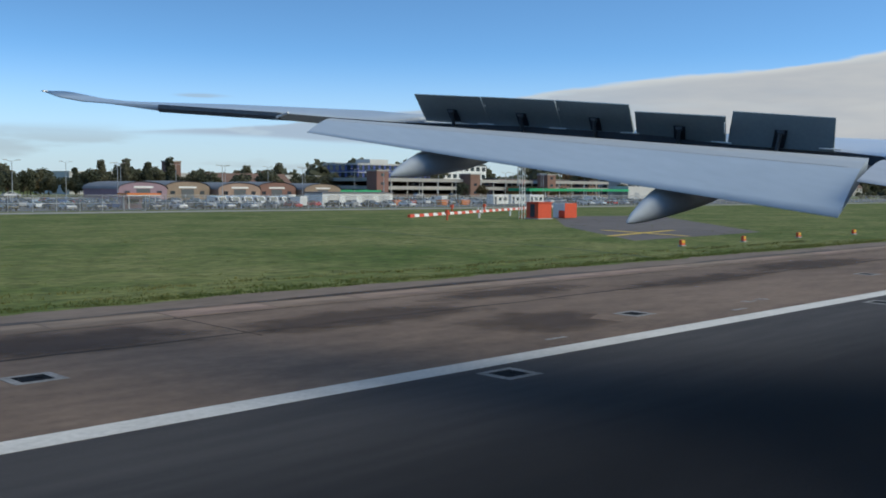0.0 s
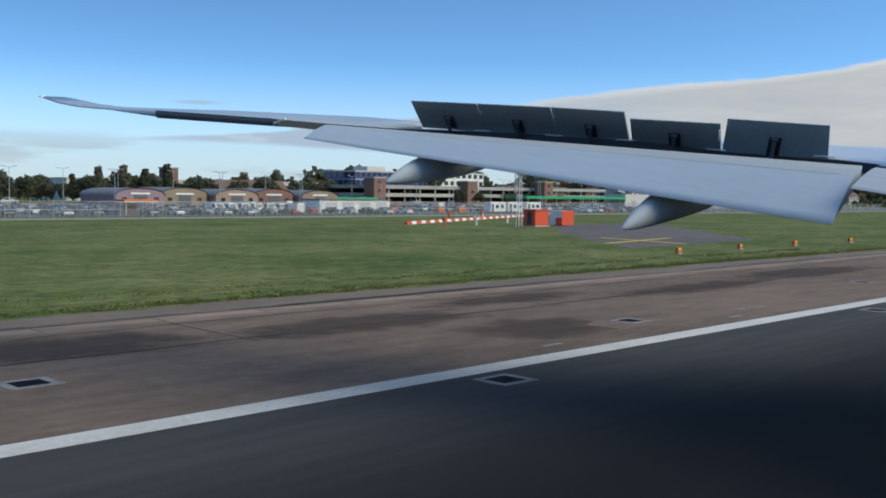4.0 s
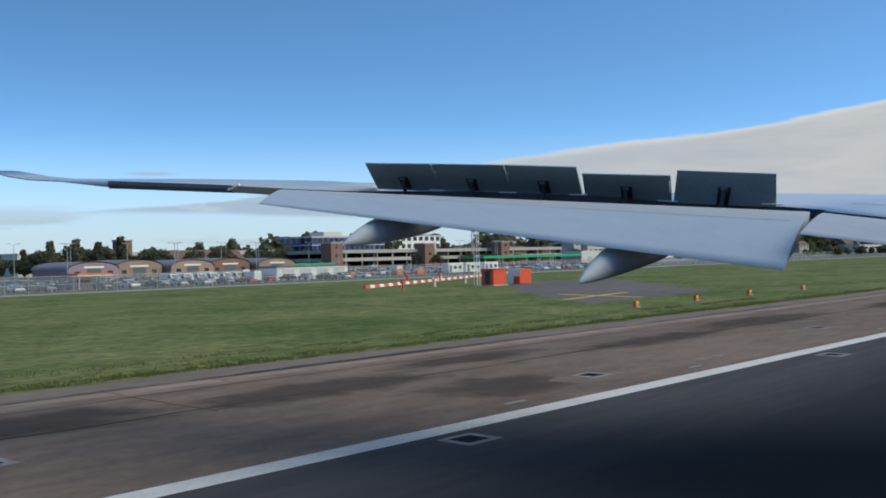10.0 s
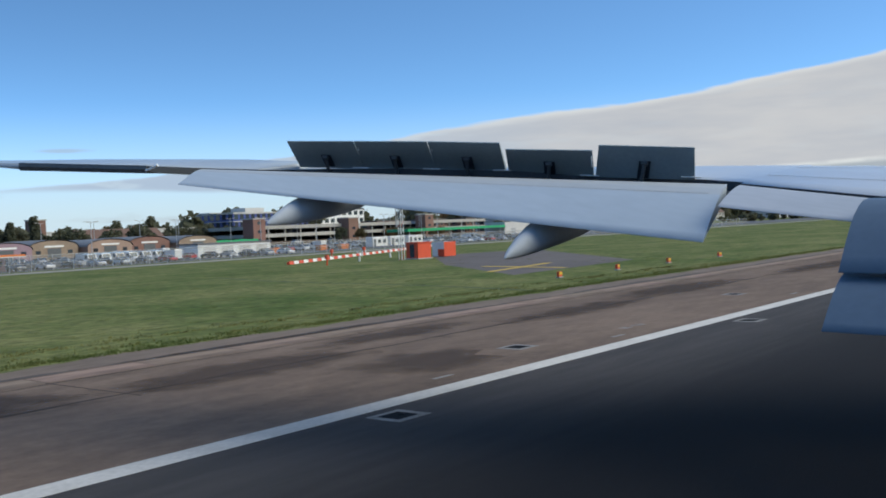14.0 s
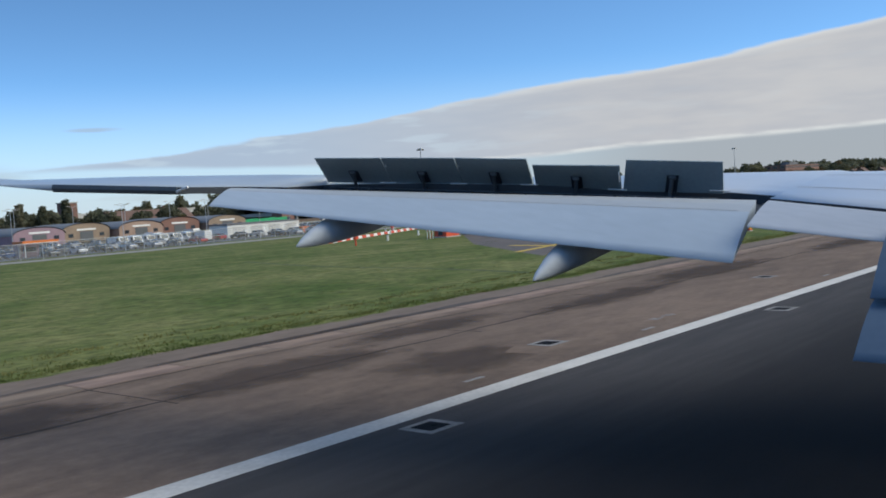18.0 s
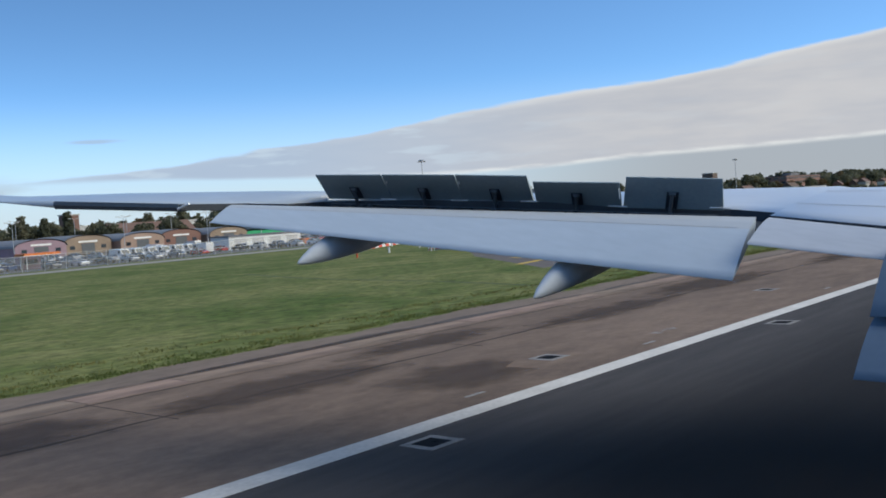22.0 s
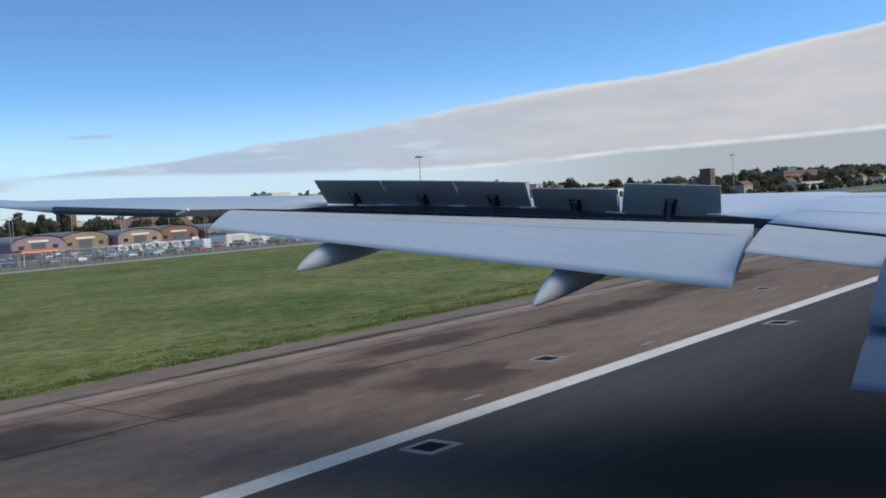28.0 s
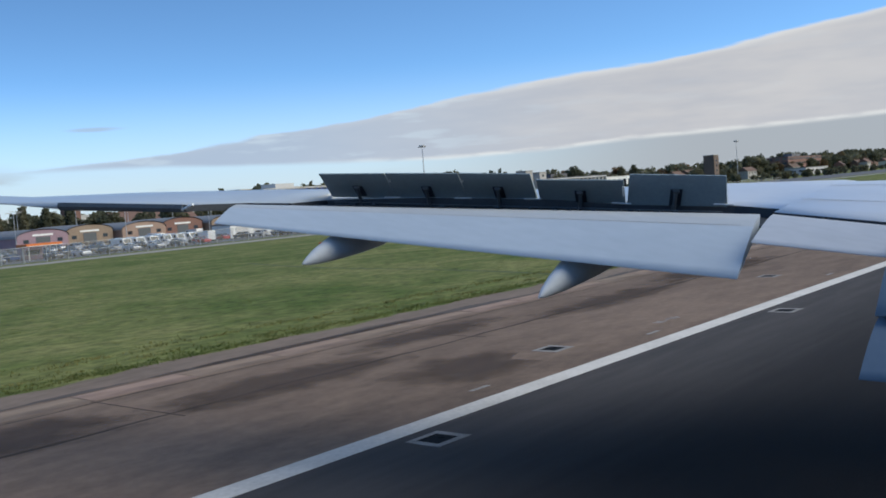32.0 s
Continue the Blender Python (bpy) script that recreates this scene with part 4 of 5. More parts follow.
# ---- perimeter road, fence, car park ----
slab("perimeter_road", -600, 2600, 151, 158, 0.03, ROAD, "pale concrete perimeter road", "road")
slab("car_park", 20, 330, 165, 226, 0.02, TARMAC, "grey car park behind the perimeter fence", "car park")
bm = bmesh.new()
for p in ((-600, 227, 0.02), (430, 227, 0.02), (430, 241, BANK + 0.02), (-600, 241, BANK + 0.02)):
    bm.verts.new(p)
bm.faces.new(bm.verts)
bm.faces[:][0].normal_flip() if bm.faces[:][0].normal.z < 0 else None
tagged(part("bank_wall", bm, ROAD), "pale sloping concrete bank under the main road", "bank", kind="structure")
slab("service_apron", 331, 2600, 168, 228, 0.015, TARMAC, "grey service apron beyond the perimeter road", "apron")
slab("far_road_east", 430, 2600, 244, 254, BANK + 0.03, TARMAC, "dark grey main road beyond the hedge", "road")
slab("far_road", -600, 430, 244, 256, BANK + 0.03, ROAD, "pale grey main road on the bank", "road")
fence = thing("perimeter_fence", "tall grey mesh perimeter fence beside the road", "fence", at=(0, 161.5, 0), kind="structure")
post_me = mesh_of("fence_post", rod(bmesh.new(), (0, 0, 0), (0, 0, 2.9), 0.05, n=6), POLE)
rail_me = mesh_of("fence_rail", boxed(0, 4, -0.03, 0.03, -0.03, 0.03), POLE)
for k in range(95):
    o = part("fence_post", post_me, POLE, fence)
    o.matrix_basis = pose(40 + 4 * k, 0, 0)
    for z in (1.4, 2.8):
        o = part("fence_rail", rail_me, POLE, fence)
        o.matrix_basis = pose(40 + 4 * k, 0, z)
MESH = bpy.data.materials.new("fence_mesh")
MESH.use_nodes = True
nt = MESH.node_tree
tr, mixs = nt.nodes.new("ShaderNodeBsdfTransparent"), nt.nodes.new("ShaderNodeMixShader")
mixs.inputs[0].default_value = 0.14
nt.nodes["Principled BSDF"].inputs["Base Color"].default_value = (0.3, 0.31, 0.32, 1)
nt.links.new(tr.outputs[0], mixs.inputs[1])
nt.links.new(nt.nodes["Principled BSDF"].outputs[0], mixs.inputs[2])
nt.links.new(mixs.outputs[0], nt.nodes["Material Output"].inputs[0])
part("wire_mesh", boxed(40, 420, 0.06, 0.065, 0.05, 2.8), MESH, fence, "see-through grey wire mesh")


def car(paint, name="car", label=""):
    c = thing(name, label, "car", "cars in the car park")
    prof = [(-2.1, 0.32), (2.1, 0.32), (2.15, 0.62), (2.0, 0.82), (1.05, 0.95), (0.35, 1.42), (-1.1, 1.46), (-1.85, 1.02), (-2.15, 0.9)]
    part("body", loft([[(x, y * (0.86 if z > 1.2 else 1), z) for x, z in prof] for y in (-0.86, -0.84, 0.84, 0.86)], smooth=False), paint, c)
    for s in (-1, 1):
        part("side_window", loft([[(x, s * y, z) for x, z in ((0.75, 1.0), (0.25, 1.36), (-1.0, 1.4), (-1.5, 1.02))] for y in (0.80, 0.885)], smooth=False), GLASS, c)
    part("windscreen", loft([[(x, y, z) for x, z in ((1.08, 0.97), (0.4, 1.40), (0.34, 1.36), (1.0, 0.93))] for y in (-0.7, 0.7)], smooth=False), GLASS, c)
    part("rear_window", loft([[(x, y, z) for x, z in ((-1.85, 1.06), (-1.16, 1.44), (-1.1, 1.4), (-1.8, 1.0))] for y in (-0.7, 0.7)], smooth=False), GLASS, c)
    for wx in (-1.3, 1.3):
        for wy in (-0.82, 0.82):
            part("wheel", rod(bmesh.new(), (wx, wy - 0.1, 0.32), (wx, wy + 0.1, 0.32), 0.32, n=12), TYRE, c)
    return c


def van():
    c = thing("van", "white panel van parked in the car park", "van", "cars in the car park")
    prof = [(-2.7, 0.4), (2.6, 0.4), (2.7, 0.9), (2.2, 1.25), (1.6, 2.2), (-2.6, 2.35), (-2.7, 2.2)]
    part("body", loft([[(x, y, z) for x, z in prof] for y in (-1.0, -0.97, 0.97, 1.0)], smooth=False), CAR_PAINTS[0], c)
    part("windscreen", loft([[(x, y, z) for x, z in ((2.22, 1.28), (1.68, 2.1), (1.6, 2.06), (2.14, 1.24))] for y in (-0.85, 0.85)], smooth=False), GLASS, c)
    for s in (-1, 1):
        part("cab_window", boxed(0.7, 1.6, s * 1.0 - 0.02, s * 1.0 + 0.02, 1.35, 2.0), GLASS, c)
    for wx in (-1.7, 1.7):
        for wy in (-0.92, 0.92):
            part("wheel", rod(bmesh.new(), (wx, wy - 0.12, 0.38), (wx, wy + 0.12, 0.38), 0.38, n=12), TYRE, c)
    return c


NAMES = ("white", "silver", "black", "dark blue", "red", "dark grey")
cars = [car(p, "car", f"{n} parked car in the airport car park") for p, n in zip(CAR_PAINTS, NAMES)]
vans = van()
spots = []
for ri, y in enumerate((170, 177, 184, 193, 202, 211, 220)):
    for k in range(46):
        if rng.random() < 0.74:
            spots.append((36 + k * 5.4 + rng.uniform(-0.4, 0.4), y + rng.uniform(-0.4, 0.4), 90 if ri % 2 else -90))
used = set()
for x, y, a in spots:
    if 179 < y < 192 and 108 < x < 166 or y < 179 and 156 < x < 222:
        continue
    k = rng.choices(range(7), (5, 5, 4, 2, 1, 4, 1))[0]
    src = vans if k == 6 else cars[k]
    m = pose(x, y, 0.02, 0, 0, a + rng.uniform(-4, 4))
    if k in used:
        copy_thing(src, m)
    else:
        src.matrix_world = m
        used.add(k)
for k in range(7):
    if k not in used:
        (vans if k == 6 else cars[k]).matrix_world = pose(40 + 6 * k, 229, 0.3, 0, 0, 0)
for k in range(9):
    copy_thing(cars[k % 6], pose(70 + k * 23 + rng.uniform(-5, 5), 248, BANK + 0.03, 0, 0, 0))


def lamp_post(h, at, twin=True):
    p = thing("street_lamp", "tall slender grey lamp post by the road", "street lamp", "lamp posts", at)
    part("pole", rod(bmesh.new(), (0, 0, 0), (0, 0, h), 0.11, 0.06, 8), POLE, p)
    for s in ((-1, 1) if twin else (1,)):
        part("arm", rod(bmesh.new(), (0, 0, h), (s * 1.3, 0, h + 0.25), 0.045, n=6), POLE, p)
        part("lantern", boxed(s * 1.3 - 0.4, s * 1.3 + 0.4, -0.15, 0.15, h + 0.2, h + 0.32, 0.03), CONCRETE, p)
    return p


lp = lamp_post(9.0, (58, 241, BANK))
for k in range(26):
    copy_thing(lp, pose(72 + k * 15.5 + rng.uniform(-2, 2), 242 + rng.uniform(-1, 1), BANK))
for k in range(10):
    copy_thing(lp, pose(50 + k * 24, 198 + rng.uniform(-3, 3), 0.02))
hm = thing("high_mast_light", "very tall floodlight mast with a ring of lamps", "floodlight mast", "floodlight masts", (300, 262, BANK))
part("pole", rod(bmesh.new(), (0, 0, 0), (0, 0, 26), 0.3, 0.14, 10), POLE, hm)
part("ring", rod(bmesh.new(), (0, 0, 25.6), (0, 0, 26.0), 1.3, 1.3, 16), POLE, hm)
for k in range(6):
    a = k * math.pi / 3
    part("floodlight", boxed(math.cos(a) * 1.3 - 0.3, math.cos(a) * 1.3 + 0.3, math.sin(a) * 1.3 - 0.3, math.sin(a) * 1.3 + 0.3, 25.2, 25.6, 0.04), CONCRETE, hm)
for x, y in ((610, 262),):
    copy_thing(hm, pose(x, y, BANK))


# ---- trees ----
def leaf_mesh(name, lobes, n, size, mat, seed):
    """Leaf sprays scattered through the outer shell of several lobes."""
    r = np.random.RandomState(seed)
    lobes = np.array(lobes, float)
    vol = lobes[:, 3] * lobes[:, 5]
    pick = r.choice(len(lobes), n, p=vol / vol.sum())
    d = r.normal(size=(n, 3))
    d /= np.linalg.norm(d, axis=1)[:, None]
    rad = r.uniform(0.55, 1.12, n)[:, None]
    c = lobes[pick, :3] + d * lobes[pick, 3:6] * rad
    u = r.normal(size=(n, 3))
    u /= np.linalg.norm(u, axis=1)[:, None]
    w = np.cross(u, d + 0.3 * r.normal(size=(n, 3)))
    w /= np.linalg.norm(w, axis=1)[:, None]
    s = (size * r.uniform(0.55, 1.4, n))[:, None]
    v = np.stack([c - u * s - w * s * 0.5, c + u * s * 0.9 - w * s * 0.6, c + u * s + w * s * 0.55, c - u * s * 0.8 + w * s * 0.6], 1).reshape(-1, 3)
    v[:, 2] = np.maximum(v[:, 2], 0.2)
    f = np.arange(len(v)).reshape(-1, 4)
    me = bpy.data.meshes.new(name)
    me.from_pydata(v.tolist(), [], f.tolist())
    me.materials.append(mat)
    return me


def tree(kind, h, spread, mat, label, seed):
    r = random.Random(seed)
    t = thing("tree", label, "tree", "trees beyond the road")
    b = rod(bmesh.new(), (0, 0, -0.1), (0.1, 0, h * 0.42), h * 0.022, h * 0.014, 8)
    lobes = []
    if kind == "poplar":
        rod(b, (0.1, 0, h * 0.42), (0, 0, h * 0.9), h * 0.014, 0.03, 6)
        for k in range(8):
            z = h * (0.2 + 0.1 * k)
            q = spread * (0.5 + 0.5 * math.sin(math.pi * (k + 1.2) / 9.5))
            lobes.append((r.uniform(-0.3, 0.3), r.uniform(-0.3, 0.3), z, q, q, h * 0.11))
    else:
        for k in range(6):
            a = k * 1.05 + r.uniform(-0.3, 0.3)
            e = (math.cos(a) * spread * 0.6, math.sin(a) * spread * 0.6, h * r.uniform(0.55, 0.8))
            rod(b, (0.05, 0, h * r.uniform(0.25, 0.4)), e, h * 0.01, 0.03, 5)
            q = spread * r.uniform(0.38, 0.55)
            lobes.append((*e, q, q, q * r.uniform(0.7, 0.95)))
        lobes.append((0, 0, h * 0.84, spread * 0.5, spread * 0.5, h * 0.15))
        lobes.append((0, 0, h * 0.55, spread * 0.6, spread * 0.6, h * 0.2))
        for k in range(4):
            a = r.uniform(0, 6.3)
            lobes.append((math.cos(a) * spread * 0.7, math.sin(a) * spread * 0.7, h * r.uniform(0.3, 0.5), spread * 0.3, spread * 0.3, h * 0.12))
    part("trunk", b, BARK, t)
    part("crown", leaf_mesh("crown", lobes, 900, 0.032 * h + 0.12, mat, seed), mat, t)
    return t


TREES = [tree("oak", 12, 4.6, LEAF, "broad green broadleaf tree", 1), tree("oak", 10, 4.2, LEAF, "rounded dark green tree", 2),
         tree("oak", 11, 4.0, LEAF_O, "autumn tree with orange-brown leaves", 3), tree("poplar", 15, 1.9, LEAF, "slender upright poplar tree", 4),
         tree("oak", 8, 3.8, LEAF_O, "low russet autumn tree", 5), tree("oak", 14, 5.2, LEAF, "tall spreading green tree", 6),
         tree("poplar", 13, 2.6, LEAF, "narrow dark conical tree", 7)]
planted = set()


def plant(k, x, y, s=1.0, z=BANK):
    m = pose(x, y, z, 0, 0, rng.uniform(0, 360))
    if k not in planted:
        planted.add(k)
        TREES[k].matrix_world = m
        o = TREES[k]
    else:
        o = copy_thing(TREES[k], m)
    o.scale = (s, s, s * rng.uniform(0.92, 1.1))


for x in (126, 138, 150, 158, 171):
    plant(3, x, 286 + rng.uniform(-3, 3), rng.uniform(0.5, 0.62))
for k in range(46):
    plant(rng.choice((0, 1, 2, 5, 1, 4)), rng.uniform(168, 262), rng.uniform(284, 312), rng.uniform(0.42, 0.66))
for k in range(52):
    plant(rng.choice((0, 1, 2, 5, 1, 4, 6)), rng.uniform(88, 190), rng.uniform(286, 310), rng.uniform(0.42, 0.62))
for k in range(60):
    plant(rng.choice((0, 1, 2, 5, 6)), rng.uniform(220, 420), rng.uniform(330, 420), rng.uniform(0.6, 1.0))
for k in range(110):
    x = rng.uniform(400, 1150)
    plant(rng.choice((0, 1, 5, 5, 2, 6)), x, rng.choice((rng.uniform(262, 275), rng.uniform(300, 330))) + (x - 400) * 0.06, rng.uniform(0.5, 1.2))
for k in range(14):
    plant(rng.choice((1, 4)), rng.uniform(230, 400), 236 + rng.uniform(-2, 2), rng.uniform(0.4, 0.6), 0.55)


def hill(x, y):
    """The land's height ahead of the runway's end: a long low rise."""
    u, v = min(max((x - 700) / 800, 0), 1), min(max((y - 345) / 150, 0), 1)
    return BANK + 15 * u * u * (3 - 2 * u) * v * v * (3 - 2 * v) * (1 + 0.12 * math.sin(x * 0.006 + 1) + 0.06 * math.sin(x * 0.019))


bm = bmesh.new()
xs, ys = [500 + 60 * i for i in range(52)], (338, 370, 400, 430, 460, 500, 620, 800)
vs = [[bm.verts.new((x, y, hill(x, y) + (0.02 if j else -0.3))) for j, y in enumerate(ys)] for x in xs]
for i in range(len(xs) - 1):
    for j in range(len(ys) - 1):
        bm.faces.new((vs[i][j], vs[i + 1][j], vs[i + 1][j + 1], vs[i][j + 1])).smooth = True
tagged(part("hillside", bm, GRASS), "long low green hillside behind the airfield", "hill", kind="structure")


def far_wood(name, x0, x1, y, n, h, mat, seed, label, spread=25):
    r = random.Random(seed)
    lobes = []
    for k in range(n):
        q = r.choice((r.uniform(0.45, 0.9), r.uniform(0.8, 1.5))) * h
        px, py = r.uniform(x0, x1), y + r.uniform(-spread, spread)
        lobes.append((px, py, hill(px, py) + q * 0.45, q * 0.45, q * 0.4, q * 0.55))
    me = leaf_mesh(name, lobes, n * 90, 1.0 if h < 5 else 1.7, mat, seed)
    return tagged(new(name, me), label, "woodland", kind="stuff")


far_wood("woodland", -100, 700, 520, 190, 7, LEAF, 11, "distant line of dark green woodland")
far_wood("woodland", -100, 700, 480, 70, 6, LEAF_O, 12, "distant autumn woodland among houses")
far_wood("woodland", 640, 2500, 470, 460, 10, LEAF, 13, "dark wooded crest of the low hill", 45)
far_wood("woodland", 640, 2400, 410, 110, 8, LEAF_O, 14, "autumn trees scattered down the hillside", 40)
far_wood("woodland", 400, 1500, 335, 200, 11, LEAF, 15, "belt of dark trees along the far boundary")
far_wood("woodland", 420, 1500, 345, 90, 10, LEAF_O, 16, "autumn trees along the far boundary")
far_wood("woodland", 250, 420, 345, 60, 11, LEAF, 17, "belt of trees behind the main road")
far_wood("hedge", 420, 1500, 236, 260, 2.6, LEAF, 18, "dark hedge below the far boundary")



# ---- buildings ----
PANE = {}


def pane(w, h, mat=GLASS):
    key = (round(w, 2), round(h, 2), mat.name)
    if key not in PANE:
        b = boxed(-w / 2, w / 2, -0.05, 0.03, -h / 2, h / 2)
        PANE[key] = mesh_of("window", b, mat)
    return PANE[key]


def block_building(name, label, x, y, w, d, h, floors, bays, wall, roof=None, sides=3, win=0.55, band=None, turn=0.0, z=BANK, plant_room=True):
    t = thing(name, label, "building", at=(x, y, z), turn=turn)
    part("wall", boxed(0, w, 0, d, -0.2, h, 0.05), wall, t)
    part("roof", boxed(-0.25, w + 0.25, -0.25, d + 0.25, h, h + 0.35, 0.04), roof or ROOF, t)
    if plant_room:
        part("plant_room", boxed(w * 0.3, w * 0.55, d * 0.3, d * 0.7, h + 0.3, h + 2.4, 0.05), roof or ROOF, t)
    fh = h / floors
    pw, ph = w / bays * 0.62, fh * win
    for f in range(floors):
        zc = fh * (f + 0.55)
        if band:
            part("band", boxed(-0.06, w + 0.06, -0.12, d, fh * (f + 1) - 0.35, fh * (f + 1) - 0.05), band, t)
        for b in range(bays):
            o = part("window", pane(pw, ph), GLASS, t)
            o.matrix_basis = pose(w / bays * (b + 0.5), -0.01, zc)
        for b in range(sides):
            o = part("window", pane(d / sides * 0.6, ph), GLASS, t)
            o.matrix_basis = pose(-0.01, d / sides * (b + 0.5), zc, 0, 0, -90)
    return t


def house(x, y, w, d, h, wall, turn, label):
    t = thing("house", label, "house", "houses beyond the road", (x, y, hill(x, y)), turn)
    part("wall", boxed(0, w, 0, d, -1.6, h), wall, t)
    rh = d * 0.38
    part("roof", loft([[(xx, -0.4, h - 0.1), (xx, d / 2, h + rh), (xx, d + 0.4, h - 0.1)] for xx in (-0.4, w + 0.4)], smooth=False), TILE, t)
    part("chimney", boxed(w * 0.7, w * 0.7 + 0.8, d / 2 - 0.4, d / 2 + 0.4, h + rh - 0.8, h + rh + 1.0), BRICK, t)
    for f in range(2):
        for b in range(3):
            o = part("window", pane(1.2, 1.2), GLASS, t)
            o.matrix_basis = pose(w / 3 * (b + 0.5), -0.01, h * (0.28 + 0.45 * f))
    part("door", boxed(w * 0.46, w * 0.54, -0.06, 0.02, 0, 2.1), WHITE, t)
    return t


def parking_deck(x, y, w, d, levels, label):
    t = thing("multi_storey_car_park", label, "car park", at=(x, y, BANK))
    for k in range(levels):
        z = 2.9 * k
        part("deck", boxed(0, w, 0, d, z - 0.25, z), DECK, t)
        part("parapet", boxed(-0.1, w + 0.1, -0.2, 0.0, z - 0.3, z + 0.95), CONCRETE if k else DECK, t)
        part("parapet", boxed(-0.2, 0.0, 0, d, z - 0.3, z + 0.95), CONCRETE if k else DECK, t)
    n = int(w / 7.5)
    for k in range(n + 1):
        part("column", boxed(k * w / n - 0.2, k * w / n + 0.2, 0.15, 0.55, 0, 2.9 * (levels - 1)), CONCRETE, t)
    part("back_wall", boxed(0, w, d - 0.3, d, 0, 2.9 * (levels - 1)), DARK, t)
    return t


def stair_tower(x, y, w, h, mat, label):
    t = thing("stair_tower", label, "tower", "stair towers", (x, y, BANK))
    part("shaft", boxed(0, w, 0, w, -0.2, h, 0.08), mat, t)
    part("cap", boxed(-0.2, w + 0.2, -0.2, w + 0.2, h, h + 0.4), CONCRETE, t)
    for k in range(int(h / 3)):
        part("slot_window", boxed(w * 0.35, w * 0.65, -0.05, 0.02, 1.2 + 3 * k, 2.2 + 3 * k), GLASS, t)
    return t


# the long brown car park with its brick and concrete stair towers
for k, (x, w) in enumerate(((224, 46), (274, 40), (318, 44))):
    parking_deck(x, 262 + 4 * (k % 2), w, 30, 3, "long low car park with pale parapets and dark open decks")
for x, m, h in ((221, BRICK, 9), (268, BRICK, 8.5), (314, BRICK, 9), (366, CONCRETE, 13), (377, CONCRETE, 12)):
    stair_tower(x, 258, 5.5, h, m, "brick stair tower on the car park" if m == BRICK else "pale concrete stair tower")
block_building("office_block", "pale concrete office block with window bands", 384, 262, 60, 22, 9, 3, 16, CONCRETE, band=WHITE)
# brick terraces and a cream hotel behind
for k in range(9):
    block_building("brick_terrace", "red-brown brick terrace block with white bay windows", 330 + k * 17, 300 + (k % 2) * 9, 13, 10, 7.5, 2, 4, BRICK, sides=2, plant_room=False)
block_building("hotel", "long cream hotel with rows of small windows", 330, 420, 75, 16, 16, 5, 22, CREAM, SHED)
# pale sheds and a low white building behind the poplars
block_building("white_warehouse", "long white warehouse behind the poplars", 140, 322, 105, 30, 7.5, 1, 12, SHED, SHED, sides=3, win=0.2, plant_room=False)
block_building("glass_office", "blue-framed glass office building with a pale roof", 262, 318, 42, 24, 13, 4, 14, BLUE, SHED, sides=6, win=0.72, band=SHED)
block_building("white_office", "white office block with square windows", 318, 330, 36, 18, 14, 4, 9, WHITE, ROOF, sides=4)
# car hire canopy in green, store sheds
gc = thing("hire_canopy", "long green canopy on thin posts over hire cars", "canopy", at=(238, 203, 0.02))
part("canopy", boxed(0, 55, 0, 9, 3.6, 4.5, 0.05), GREEN, gc)
for k in range(8):
    part("post", rod(bmesh.new(), (2 + k * 7.3, 1, 0), (2 + k * 7.3, 1, 3.6), 0.12), WHITE, gc)
part("office", boxed(56, 74, 1, 10, 0, 5.5, 0.05), SHED, gc)
part("office_door", boxed(60, 63, 0.95, 1.0, 0, 3.2), CAR_PAINTS[1], gc)
# to the east: houses, a dark brick tower, roofs among the trees
for k in range(22):
    house(rng.uniform(420, 1100), rng.uniform(265, 320), rng.uniform(9, 15), rng.uniform(7, 9), rng.uniform(5, 6.5),
          rng.choice((CONCRETE, CREAM, BRICK, BRICK)), rng.uniform(-12, 12), rng.choice(("pale house with a red tiled roof among trees", "two-storey house with a tiled roof and chimney")))
for k in range(16):
    house(700 + k * 75 + rng.uniform(-30, 30), rng.uniform(352, 420), rng.uniform(10, 18), rng.uniform(7, 9), rng.uniform(4.5, 6),
          (CREAM, WHITE, CONCRETE, BRICK)[k % 4], rng.uniform(-10, 10), "pale house on the wooded hillside" if k % 4 < 3 else "brick house on the wooded hillside")
stair_tower(575, 262, 7, 17, DECK, "tall plain dark brown tower among trees")
block_building("brick_offices", "long red-brick office range above the trees", 800, 300, 80, 18, 15, 4, 18, BRICK, ROOF, sides=3, win=0.45)
block_building("white_arcade", "low white building with a row of dark bays", 430, 275, 70, 14, 8, 1, 12, WHITE, SHED, sides=2, win=0.55, plant_room=False)
block_building("grey_shed", "low grey shed beside the far road", 700, 250, 46, 12, 5, 1, 5, SHED, ROOF, sides=2, win=0.25, plant_room=False)

# odds and ends by the fence: orange skips, white site cabins, a green hoarding
skip_mat = material("orange_paint", (0.65, 0.17, 0.02), 0.5, other=(0.5, 0.14, 0.03), scale=1.2, amount=0.6)
bin_ = thing("skip", "orange steel skip standing by the fence", "skip", "skips by the fence", (176, 179.5, 0.02), 8)
part("tub", loft([[(-1.6 + a, -0.9 + a * 0.4, z), (1.6 - a, -0.9 + a * 0.4, z), (1.6 - a, 0.9 - a * 0.4, z), (-1.6 + a, 0.9 - a * 0.4, z)] for z, a in ((0.1, 0.5), (1.4, 0.0))], smooth=False), skip_mat, bin_)
for sx in (-1.2, 1.2):
    part("rib", boxed(sx - 0.06, sx + 0.06, -0.98, -0.8, 0.3, 1.4), skip_mat, bin_)
for x, a in ((184, -5), (160, 12)):
    copy_thing(bin_, pose(x, 179.6, 0.02, 0, 0, a))
sc = thing("site_cabin", "white portable site cabin beside the car park", "cabin", "site cabins", (196, 180, 0.02))
